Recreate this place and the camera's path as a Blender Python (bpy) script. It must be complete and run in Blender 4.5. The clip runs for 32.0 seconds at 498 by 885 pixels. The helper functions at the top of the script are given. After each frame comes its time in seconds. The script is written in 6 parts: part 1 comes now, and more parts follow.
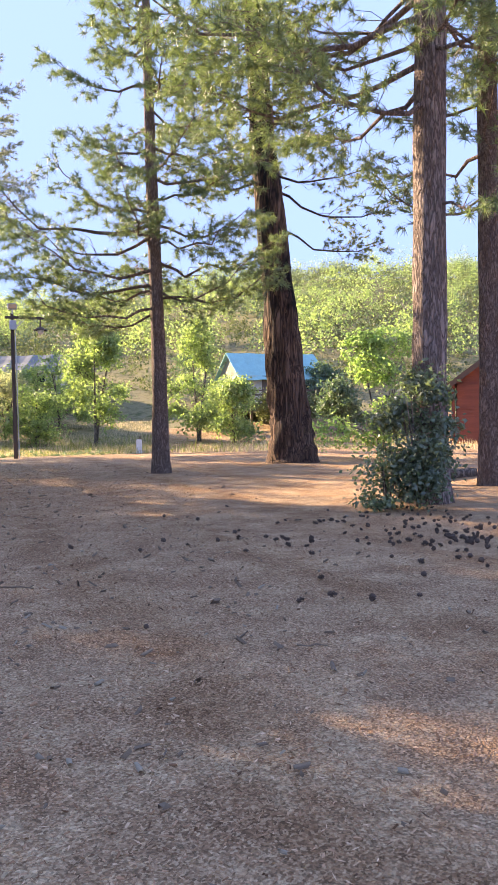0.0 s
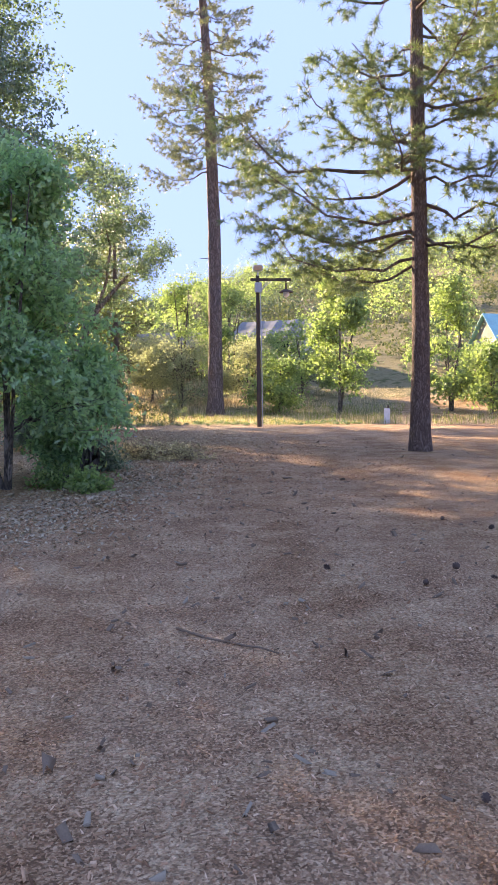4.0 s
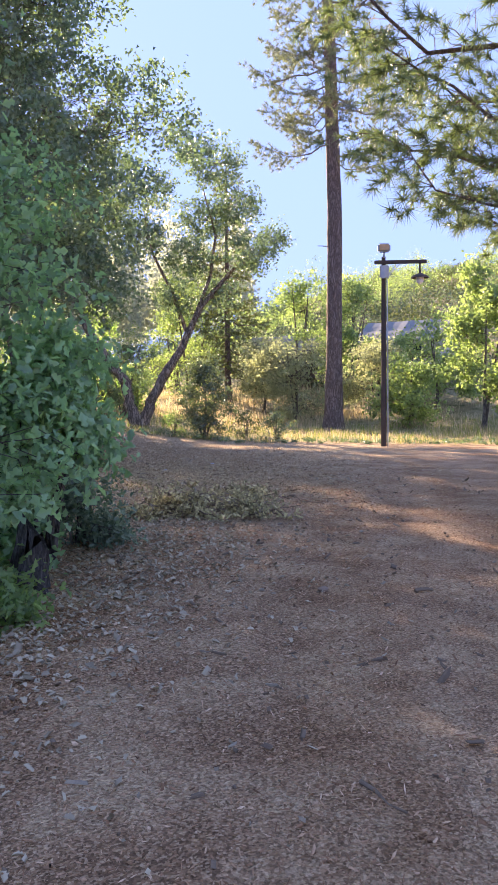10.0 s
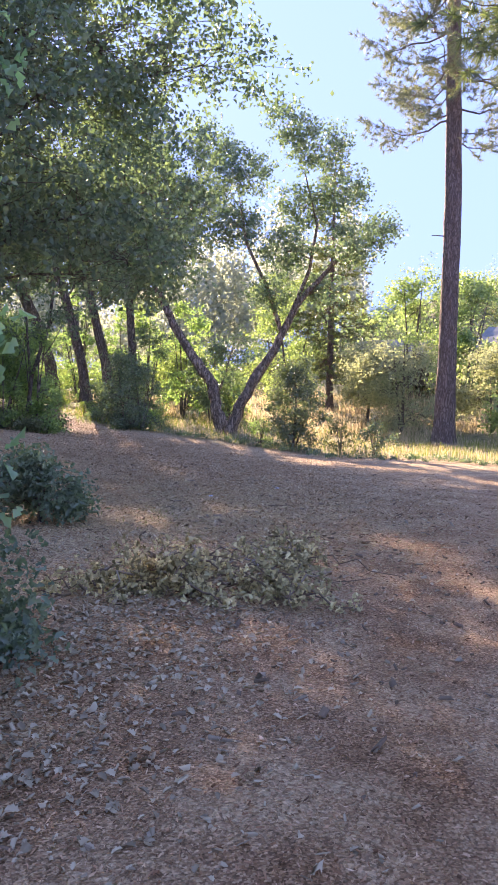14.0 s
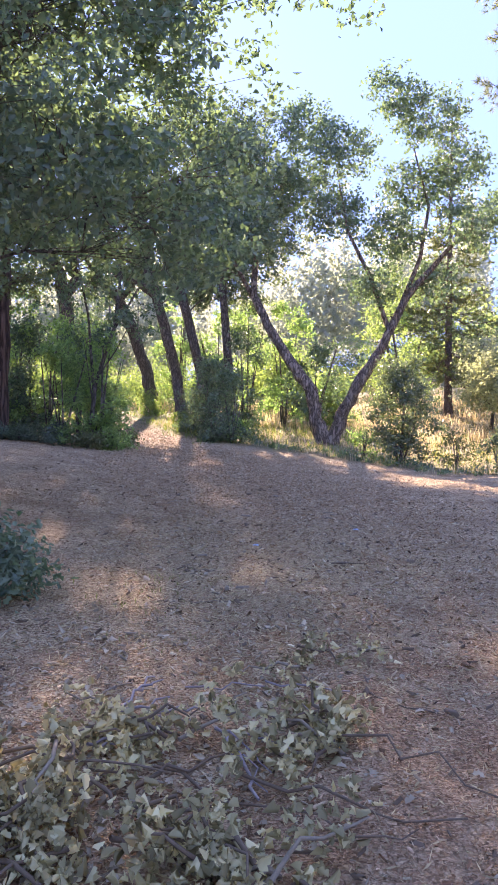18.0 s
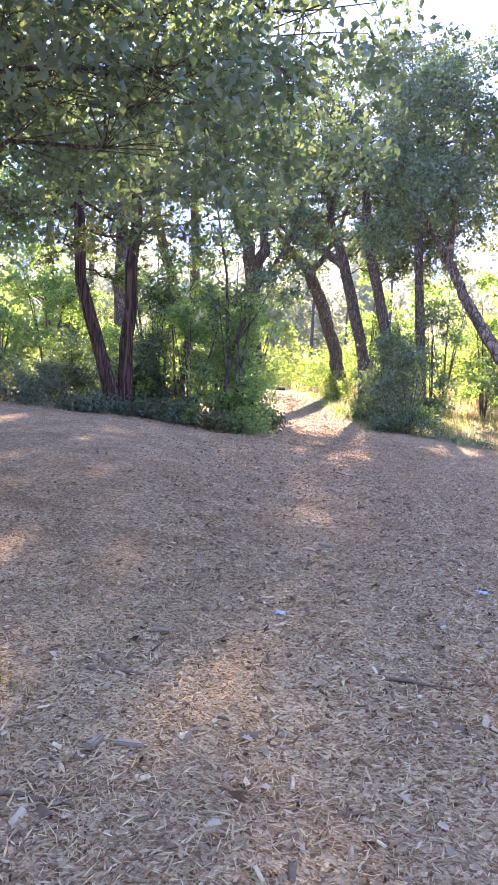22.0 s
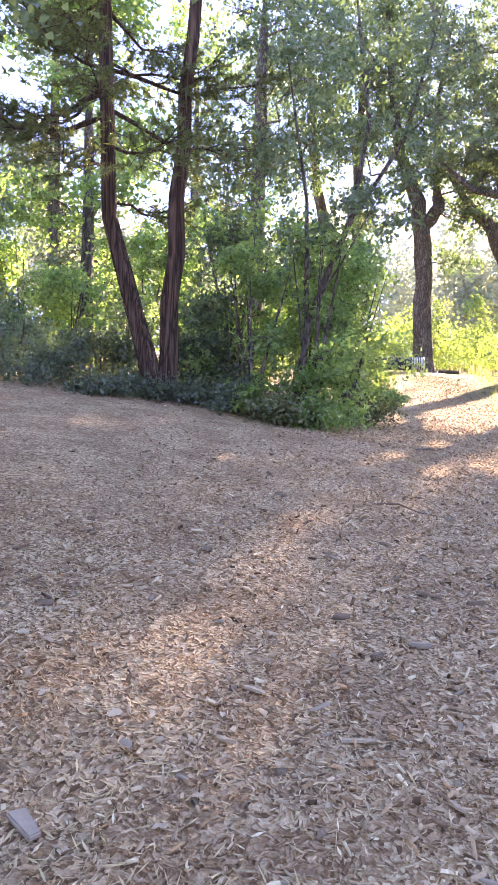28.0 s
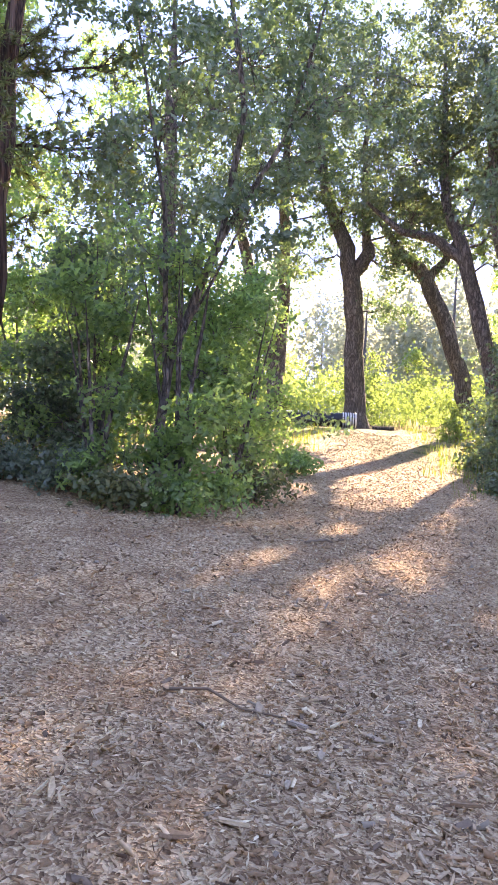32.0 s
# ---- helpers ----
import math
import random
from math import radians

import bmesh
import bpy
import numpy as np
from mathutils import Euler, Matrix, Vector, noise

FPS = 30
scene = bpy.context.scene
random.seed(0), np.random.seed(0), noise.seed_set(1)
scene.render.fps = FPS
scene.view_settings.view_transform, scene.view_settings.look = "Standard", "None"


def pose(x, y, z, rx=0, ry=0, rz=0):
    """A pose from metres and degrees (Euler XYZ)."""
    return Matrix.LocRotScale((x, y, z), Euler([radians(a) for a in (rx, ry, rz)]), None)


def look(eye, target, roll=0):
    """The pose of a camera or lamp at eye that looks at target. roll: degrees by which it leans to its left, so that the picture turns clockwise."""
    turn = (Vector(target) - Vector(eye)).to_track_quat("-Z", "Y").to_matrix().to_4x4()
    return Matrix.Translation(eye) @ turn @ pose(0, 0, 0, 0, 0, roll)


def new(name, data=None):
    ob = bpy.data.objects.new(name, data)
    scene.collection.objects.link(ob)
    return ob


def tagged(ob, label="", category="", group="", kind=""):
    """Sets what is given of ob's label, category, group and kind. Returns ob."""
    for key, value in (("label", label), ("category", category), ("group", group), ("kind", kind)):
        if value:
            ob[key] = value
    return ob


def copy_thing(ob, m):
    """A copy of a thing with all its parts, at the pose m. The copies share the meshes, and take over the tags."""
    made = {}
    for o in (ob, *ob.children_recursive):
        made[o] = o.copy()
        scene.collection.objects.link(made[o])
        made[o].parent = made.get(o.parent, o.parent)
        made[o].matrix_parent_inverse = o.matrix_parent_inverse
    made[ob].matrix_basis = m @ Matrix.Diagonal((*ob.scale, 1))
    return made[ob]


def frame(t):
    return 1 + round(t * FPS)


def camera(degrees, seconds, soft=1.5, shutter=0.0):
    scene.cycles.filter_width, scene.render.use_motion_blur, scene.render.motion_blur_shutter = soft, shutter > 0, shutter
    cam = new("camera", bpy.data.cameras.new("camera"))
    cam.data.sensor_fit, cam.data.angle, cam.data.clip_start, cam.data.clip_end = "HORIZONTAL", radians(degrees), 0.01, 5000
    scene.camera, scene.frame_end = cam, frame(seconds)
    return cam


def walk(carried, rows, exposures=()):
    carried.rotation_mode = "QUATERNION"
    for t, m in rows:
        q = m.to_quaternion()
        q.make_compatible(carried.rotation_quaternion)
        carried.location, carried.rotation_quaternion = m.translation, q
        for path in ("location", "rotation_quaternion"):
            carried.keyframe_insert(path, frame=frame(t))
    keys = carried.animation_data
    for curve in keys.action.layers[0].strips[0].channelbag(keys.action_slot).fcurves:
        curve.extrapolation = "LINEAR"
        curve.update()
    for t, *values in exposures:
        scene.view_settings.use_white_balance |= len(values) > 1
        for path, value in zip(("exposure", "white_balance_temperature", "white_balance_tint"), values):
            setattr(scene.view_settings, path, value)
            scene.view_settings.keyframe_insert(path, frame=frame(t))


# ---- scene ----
cam = camera(35.6, 32.0)
EXPOSURES = [(0, 2.45, 7850, 15), (1, 2.27, 7800, 18), (3, 2.4, 7750, 19), (6, 2.4, 7600, 20), (11, 2.35, 7250, 21), (14, 2.5, 7000, 26), (17, 2.6, 6750, 27), (20, 2.85, 6900, 28), (23, 3.35, 7150, 26), (26, 3.3, 7450, 25), (29, 3.55, 7800, 26), (32, 3.25, 7800, 24)]
PATH = [
    (0, (2.773, 0.184, 1.514), (2.911, 2.177, 1.438), -1.0),
    (0.5, (2.73, 0.161, 1.516), (2.663, 2.157, 1.413), -0.6),
    (1, (2.639, 0.195, 1.513), (2.419, 2.179, 1.384), -0.5),
    (1.5, (2.528, 0.396, 1.529), (2.229, 2.368, 1.389), -0.7),
    (2, (2.484, 0.715, 1.555), (2.136, 2.679, 1.414), -0.8),
    (2.5, (2.428, 1.126, 1.575), (2.051, 3.086, 1.443), -1.0),
    (3, (2.307, 1.606, 1.575), (1.902, 3.56, 1.441), -0.7),
    (3.5, (2.273, 2.145, 1.566), (1.832, 4.091, 1.418), -0.6),
    (5.5, (1.928, 4.46, 1.624), (1.421, 6.388, 1.467), -1.4),
    (6, (1.852, 4.961, 1.625), (1.349, 6.892, 1.488), -1.5),
    (6.5, (1.71, 5.482, 1.636), (1.196, 7.412, 1.521), -1.5),
    (7, (1.635, 5.98, 1.625), (1.088, 7.9, 1.51), -1.6),
    (7.5, (1.492, 6.427, 1.627), (0.926, 8.341, 1.505), -1.7),
    (8, (1.429, 6.867, 1.641), (0.838, 8.774, 1.519), -1.4),
    (8.5, (1.354, 7.37, 1.63), (0.747, 9.272, 1.512), -1.1),
    (9, (1.212, 7.902, 1.622), (0.551, 9.787, 1.507), -0.8),
    (9.5, (1.124, 8.43, 1.604), (0.392, 10.287, 1.481), -0.7),
    (10, (0.992, 8.938, 1.599), (0.209, 10.774, 1.468), -0.7),
    (10.5, (0.954, 9.404, 1.585), (0.134, 11.223, 1.455), -0.8),
    (11, (0.869, 9.852, 1.587), (0.022, 11.659, 1.458), -1.0),
    (11.5, (0.738, 10.407, 1.58), (-0.124, 12.207, 1.443), -0.9),
    (12, (0.635, 10.896, 1.587), (-0.24, 12.689, 1.437), -1.0),
    (12.5, (0.462, 11.384, 1.592), (-0.463, 13.15, 1.435), -0.5),
    (13, (0.356, 11.827, 1.6), (-0.628, 13.561, 1.45), 0.2),
    (13.5, (0.181, 12.268, 1.599), (-0.831, 13.988, 1.464), 0.9),
    (14, (0.066, 12.684, 1.598), (-0.971, 14.391, 1.481), 0.9),
    (14.5, (-0.096, 13.082, 1.61), (-1.151, 14.777, 1.498), 0.9),
    (16.5, (-0.655, 14.869, 1.606), (-1.827, 16.485, 1.484), 0.2),
    (17, (-0.879, 15.32, 1.605), (-2.089, 16.909, 1.504), -0.0),
    (17.5, (-1.085, 15.77, 1.607), (-2.342, 17.322, 1.51), -0.1),
    (18, (-1.227, 16.174, 1.63), (-2.517, 17.699, 1.529), -0.2),
    (18.5, (-1.46, 16.638, 1.625), (-2.796, 18.121, 1.505), -0.1),
    (19, (-1.629, 17.11, 1.61), (-3.022, 18.539, 1.489), -0.1),
    (19.5, (-1.868, 17.596, 1.596), (-3.302, 18.986, 1.486), 0.4),
    (20, (-2.041, 18.138, 1.549), (-3.51, 19.49, 1.436), 0.5),
    (20.5, (-2.208, 18.593, 1.526), (-3.717, 19.899, 1.399), 0.7),
    (21, (-2.401, 19.074, 1.512), (-3.959, 20.319, 1.366), 0.9),
    (21.5, (-2.581, 19.524, 1.51), (-4.194, 20.696, 1.36), 1.1),
    (22, (-2.827, 19.955, 1.503), (-4.482, 21.069, 1.355), 2.1),
    (22.5, (-2.999, 20.395, 1.536), (-4.661, 21.495, 1.369), 3.5),
    (23, (-3.276, 20.82, 1.514), (-4.908, 21.961, 1.324), 3.6),
    (23.5, (-3.476, 21.297, 1.481), (-5.092, 22.457, 1.271), 3.2),
    (24, (-3.728, 21.716, 1.488), (-5.336, 22.886, 1.277), 3.0),
    (24.5, (-4.029, 22.159, 1.504), (-5.659, 23.296, 1.29), 2.8),
    (25, (-4.311, 22.552, 1.518), (-5.994, 23.615, 1.322), 2.6),
    (25.5, (-4.697, 22.882, 1.554), (-6.445, 23.837, 1.376), 2.8),
    (26, (-5.065, 23.246, 1.543), (-6.865, 24.099, 1.372), 363.1),
    (26.5, (-5.496, 23.562, 1.542), (-7.323, 24.36, 1.385), 3.3),
    (28.5, (-6.521, 24.874, 1.321), (-8.409, 25.499, 1.114), 1.8),
    (29, (-6.801, 25.08, 1.407), (-8.662, 25.788, 1.22), 1.3),
    (29.5, (-7.095, 25.372, 1.454), (-8.919, 26.18, 1.316), 0.6),
    (30, (-7.539, 25.624, 1.43), (-9.323, 26.523, 1.345), 1.1),
    (30.5, (-7.899, 25.928, 1.435), (-9.656, 26.882, 1.373), 1.0),
    (31, (-8.272, 26.261, 1.456), (-10.002, 27.263, 1.41), 0.7),
    (31.5, (-8.629, 26.59, 1.474), (-10.381, 27.554, 1.428), 0.6),
    (32, (-8.927, 26.903, 1.458), (-10.775, 27.666, 1.405), 1.8),
]
walk(cam, [(t, look(eye, target, roll)) for t, eye, target, roll in PATH], EXPOSURES)

# ---- world, sun ----
SUN_AZ, SUN_EL = 49.2, 21.0
world = bpy.data.worlds.new("world")
scene.world = world
world.use_nodes = True
wn = world.node_tree
sky = wn.nodes.new("ShaderNodeTexSky")
sky.sky_type = 'NISHITA'
sky.sun_disc = False
sky.sun_elevation = radians(SUN_EL)
sky.sun_rotation = radians(360 - SUN_AZ)
sky.dust_density = 0.8
sky.ozone_density = 2.0
haze = wn.nodes.new("ShaderNodeMix")
haze.data_type = 'RGBA'
haze.inputs[0].default_value = 0.98
haze.inputs[7].default_value = (1.07, 1.76, 4.05, 1)
wn.links.new(sky.outputs[0], haze.inputs[6])
wn.links.new(haze.outputs[2], wn.nodes["Background"].inputs[0])
wn.nodes["Background"].inputs[1].default_value = 0.09
sun = new("sun", bpy.data.lights.new("sun", 'SUN'))
sun.data.energy = 3.9
sun.data.angle = radians(0.6)
sun.data.color = (1.0, 0.86, 0.68)
sx, sy = -math.sin(radians(SUN_AZ)), math.cos(radians(SUN_AZ))
sun.matrix_world = look((60 * sx, 60 * sy, 60 * math.tan(radians(SUN_EL))), (0, 0, 0))


# ---- materials ----
def material(name):
    m = bpy.data.materials.new(name)
    m.use_nodes = True
    return m, m.node_tree.nodes, m.node_tree.links, m.node_tree.nodes["Principled BSDF"]


def node(nodes, kind, **values):
    n = nodes.new(kind)
    for key, value in values.items():
        n.inputs[key.replace("_", " ")].default_value = value
    return n


def ramp(nodes, links, source, stops):
    r = nodes.new("ShaderNodeValToRGB")
    e = r.color_ramp.elements
    while len(e) < len(stops):
        e.new(0.5)
    for k, (p, c) in enumerate(stops):
        e[k].position, e[k].color = p, (*c, 1)
    links.new(source, r.inputs[0])
    return r.outputs[0]


def mix(nodes, links, fac, a, b, kind='MIX'):
    m = nodes.new("ShaderNodeMix")
    m.data_type, m.blend_type = 'RGBA', kind
    for socket, v in ((m.inputs[0], fac), (m.inputs[6], a), (m.inputs[7], b)):
        if isinstance(v, (int, float)):
            socket.default_value = v
        elif isinstance(v, tuple):
            socket.default_value = (*v, 1)
        else:
            links.new(v, socket)
    return m.outputs[2]


def bump(nodes, links, height, strength, distance, shader):
    b = nodes.new("ShaderNodeBump")
    b.inputs["Strength"].default_value, b.inputs["Distance"].default_value = strength, distance
    links.new(height, b.inputs["Height"])
    links.new(b.outputs[0], shader.inputs["Normal"])


def place(nodes, links, scale=(1, 1, 1)):
    g = nodes.new("ShaderNodeNewGeometry")
    m = nodes.new("ShaderNodeMapping")
    m.inputs["Scale"].default_value = scale
    links.new(g.outputs["Position"], m.inputs[0])
    return m.outputs[0]


def leaf_material(name, dark, light, through_light, glow=0.45, rough=0.5, spec=0.35):
    """Leaves vary from piece to piece and over metres; part of the light goes through them."""
    m, n, l, b = material(name)
    g = n.new("ShaderNodeNewGeometry")
    big = node(n, "ShaderNodeTexNoise", Scale=0.6, Detail=2.0)
    l.new(g.outputs["Position"], big.inputs["Vector"])
    add = n.new("ShaderNodeMath")
    add.operation = 'MULTIPLY_ADD'
    l.new(g.outputs["Random Per Island"], add.inputs[0])
    add.inputs[1].default_value = 0.7
    sub = n.new("ShaderNodeMath")
    sub.operation = 'MULTIPLY'
    l.new(big.outputs[0], sub.inputs[0])
    sub.inputs[1].default_value = 0.45
    l.new(sub.outputs[0], add.inputs[2])
    col = ramp(n, l, add.outputs[0], [(0.1, dark), (0.85, light), (1.0, tuple(0.88 * a + 0.12 * c for a, c in zip(light, (0.3, 0.22, 0.05))))])
    l.new(col, b.inputs["Base Color"])
    b.inputs["Roughness"].default_value = rough
    b.inputs["Specular IOR Level"].default_value = spec
    t = n.new("ShaderNodeBsdfTranslucent")
    l.new(mix(n, l, 1.0, col, through_light, 'MULTIPLY'), t.inputs[0])
    s = n.new("ShaderNodeMixShader")
    s.inputs[0].default_value = glow
    l.new(b.outputs[0], s.inputs[1])
    l.new(t.outputs[0], s.inputs[2])
    l.new(s.outputs[0], n["Material Output"].inputs[0])
    return m


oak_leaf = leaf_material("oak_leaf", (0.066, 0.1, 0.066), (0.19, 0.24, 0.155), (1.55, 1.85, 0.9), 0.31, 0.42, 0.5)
dark_leaf = leaf_material("dark_leaf", (0.068, 0.096, 0.07), (0.165, 0.205, 0.145), (1.6, 1.7, 0.8), 0.34, 0.42, 0.6)
crown_leaf = leaf_material("crown_leaf", (0.075, 0.115, 0.082), (0.235, 0.29, 0.2), (1.5, 1.75, 0.95), 0.32, 0.42, 0.5)
thicket_leaf = leaf_material("thicket_leaf", (0.121, 0.204, 0.121), (0.363, 0.506, 0.297), (1.5, 1.85, 0.95), 0.44, 0.45, 0.4)
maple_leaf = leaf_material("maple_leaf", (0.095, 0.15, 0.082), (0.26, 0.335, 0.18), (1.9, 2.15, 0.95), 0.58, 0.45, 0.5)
meadow_leaf = leaf_material("meadow_leaf", (0.1, 0.15, 0.06), (0.26, 0.31, 0.13), (1.7, 1.85, 0.9), 0.45)
# Distance haze over the far trees is painted as this paler leaf colour.
hazed_leaf = leaf_material("hazed_leaf", (0.3, 0.33, 0.27), (0.45, 0.48, 0.39), (1.35, 1.35, 1.15), 0.55, 0.8, 0.1)
# Lighter leaf for far trees in sun, part of that light held in colour.
sun_leaf = leaf_material("sun_leaf", (0.115, 0.165, 0.085), (0.3, 0.355, 0.18), (1.8, 2.0, 1.0), 0.48, 0.5, 0.4)
brush_leaf = leaf_material("brush_leaf", (0.075, 0.1, 0.05), (0.215, 0.225, 0.11), (1.4, 1.5, 0.8), 0.22, 0.65, 0.2)
grey_leaf = leaf_material("grey_leaf", (0.25, 0.27, 0.165), (0.42, 0.43, 0.27), (1.35, 1.4, 1.0), 0.48, 0.7, 0.2)
pine_needle = leaf_material("pine_needle", (0.075, 0.115, 0.075), (0.28, 0.33, 0.16), (1.45, 1.6, 0.8), 0.26, 0.45, 0.4)
grey_needle = leaf_material("grey_needle", (0.12, 0.145, 0.1), (0.34, 0.36, 0.24), (1.4, 1.45, 0.85), 0.28, 0.5, 0.4)
cedar_leaf = leaf_material("cedar_leaf", (0.085, 0.115, 0.06), (0.22, 0.24, 0.11), (1.6, 1.6, 0.7), 0.3)
dry_leaf = leaf_material("dry_leaf", (0.16, 0.13, 0.06), (0.86, 0.76, 0.41), (1.1, 1.0, 0.8), 0.15, 0.7, 0.15)
litter_leaf = leaf_material("litter_leaf", (0.19, 0.145, 0.09), (0.6, 0.5, 0.34), (1.1, 1.0, 0.8), 0.1, 0.7, 0.15)
straw_leaf = leaf_material("straw_leaf", (0.26, 0.2, 0.1), (0.72, 0.58, 0.32), (1.1, 1.0, 0.8), 0.1, 0.7, 0.15)
dry_grass = leaf_material("dry_grass", (0.32, 0.265, 0.15), (0.74, 0.63, 0.43), (1.25, 1.15, 0.95), 0.45, 0.7, 0.15)
green_grass = leaf_material("green_grass", (0.07, 0.11, 0.025), (0.22, 0.25, 0.07), (1.8, 1.9, 0.7), 0.4)


def bark_material(name, deep, mid, high, stretch=0.22, scale=9.0, depth=0.05, char=0.0):
    """Plated bark: long cells, deep furrows, fine grain; char blackens in uneven patches."""
    m, n, l, b = material(name)
    p = place(n, l, (1, 1, stretch))
    warp = node(n, "ShaderNodeTexNoise", Scale=scale * 0.7, Detail=3.0)
    l.new(p, warp.inputs["Vector"])
    pw = mix(n, l, 0.2, p, warp.outputs["Color"], 'LINEAR_LIGHT')
    cells = node(n, "ShaderNodeTexVoronoi", Scale=scale)
    cells.feature = 'DISTANCE_TO_EDGE'
    l.new(pw, cells.inputs["Vector"])
    tone = node(n, "ShaderNodeTexVoronoi", Scale=scale)
    l.new(pw, tone.inputs["Vector"])
    fine = node(n, "ShaderNodeTexNoise", Scale=scale * 6, Detail=6.0, Roughness=0.7)
    l.new(p, fine.inputs["Vector"])
    flakes = node(n, "ShaderNodeTexVoronoi", Scale=scale * 2.7)
    flakes.feature = 'DISTANCE_TO_EDGE'
    l.new(pw, flakes.inputs["Vector"])
    edge = mix(n, l, 0.3, ramp(n, l, cells.outputs["Distance"], [(0.0, (0, 0, 0)), (0.25, (1, 1, 1))]), ramp(n, l, flakes.outputs["Distance"], [(0.0, (0, 0, 0)), (0.3, (1, 1, 1))]))
    grain = mix(n, l, 0.5, tone.outputs["Color"], fine.outputs["Color"])
    plate = ramp(n, l, grain, [(0.25, mid), (0.75, high)])
    col = mix(n, l, edge, deep, plate)
    if char:
        patch = node(n, "ShaderNodeTexNoise", Scale=0.9, Detail=4.0, Roughness=0.65)
        l.new(place(n, l, (1, 1, 0.45)), patch.inputs["Vector"])
        burnt = ramp(n, l, patch.outputs[0], [(0.62 - char, (1, 1, 1)), (0.72 - char, (0, 0, 0))])
        inv = n.new("ShaderNodeInvert")
        l.new(burnt, inv.inputs["Color"])
        col = mix(n, l, inv.outputs[0], col, (0.012, 0.011, 0.011))
    l.new(col, b.inputs["Base Color"])
    b.inputs["Roughness"].default_value = 0.9
    b.inputs["Specular IOR Level"].default_value = 0.15
    h = mix(n, l, 0.25, edge, fine.outputs["Color"])
    bump(n, l, h, 1.0, depth, b)
    return m


tall_bark = bark_material("tall_bark", (0.1, 0.07, 0.057), (0.32, 0.235, 0.195), (0.5, 0.39, 0.33), 0.2, 11.0, 0.06)
pine_bark = bark_material("pine_bark", (0.1, 0.066, 0.052), (0.25, 0.175, 0.14), (0.42, 0.32, 0.26), 0.3, 13.0)
cedar_bark = bark_material("cedar_bark", (0.04, 0.027, 0.021), (0.175, 0.108, 0.077), (0.34, 0.225, 0.165), 0.05, 10.0, 0.06)
burnt_bark = bark_material("burnt_bark", (0.024, 0.016, 0.013), (0.12, 0.073, 0.052), (0.3, 0.19, 0.135), 0.07, 8.0, 0.08, 0.1)
oak_bark = bark_material("oak_bark", (0.06, 0.05, 0.042), (0.175, 0.145, 0.118), (0.42, 0.36, 0.3), 0.32, 9.0, 0.05)
pale_bark = bark_material("pale_bark", (0.07, 0.052, 0.04), (0.33, 0.25, 0.185), (0.66, 0.52, 0.4), 0.3, 8.0, 0.09)
dead_bark = bark_material("dead_bark", (0.06, 0.052, 0.045), (0.16, 0.14, 0.12), (0.3, 0.27, 0.24), 0.1, 16.0, 0.02)


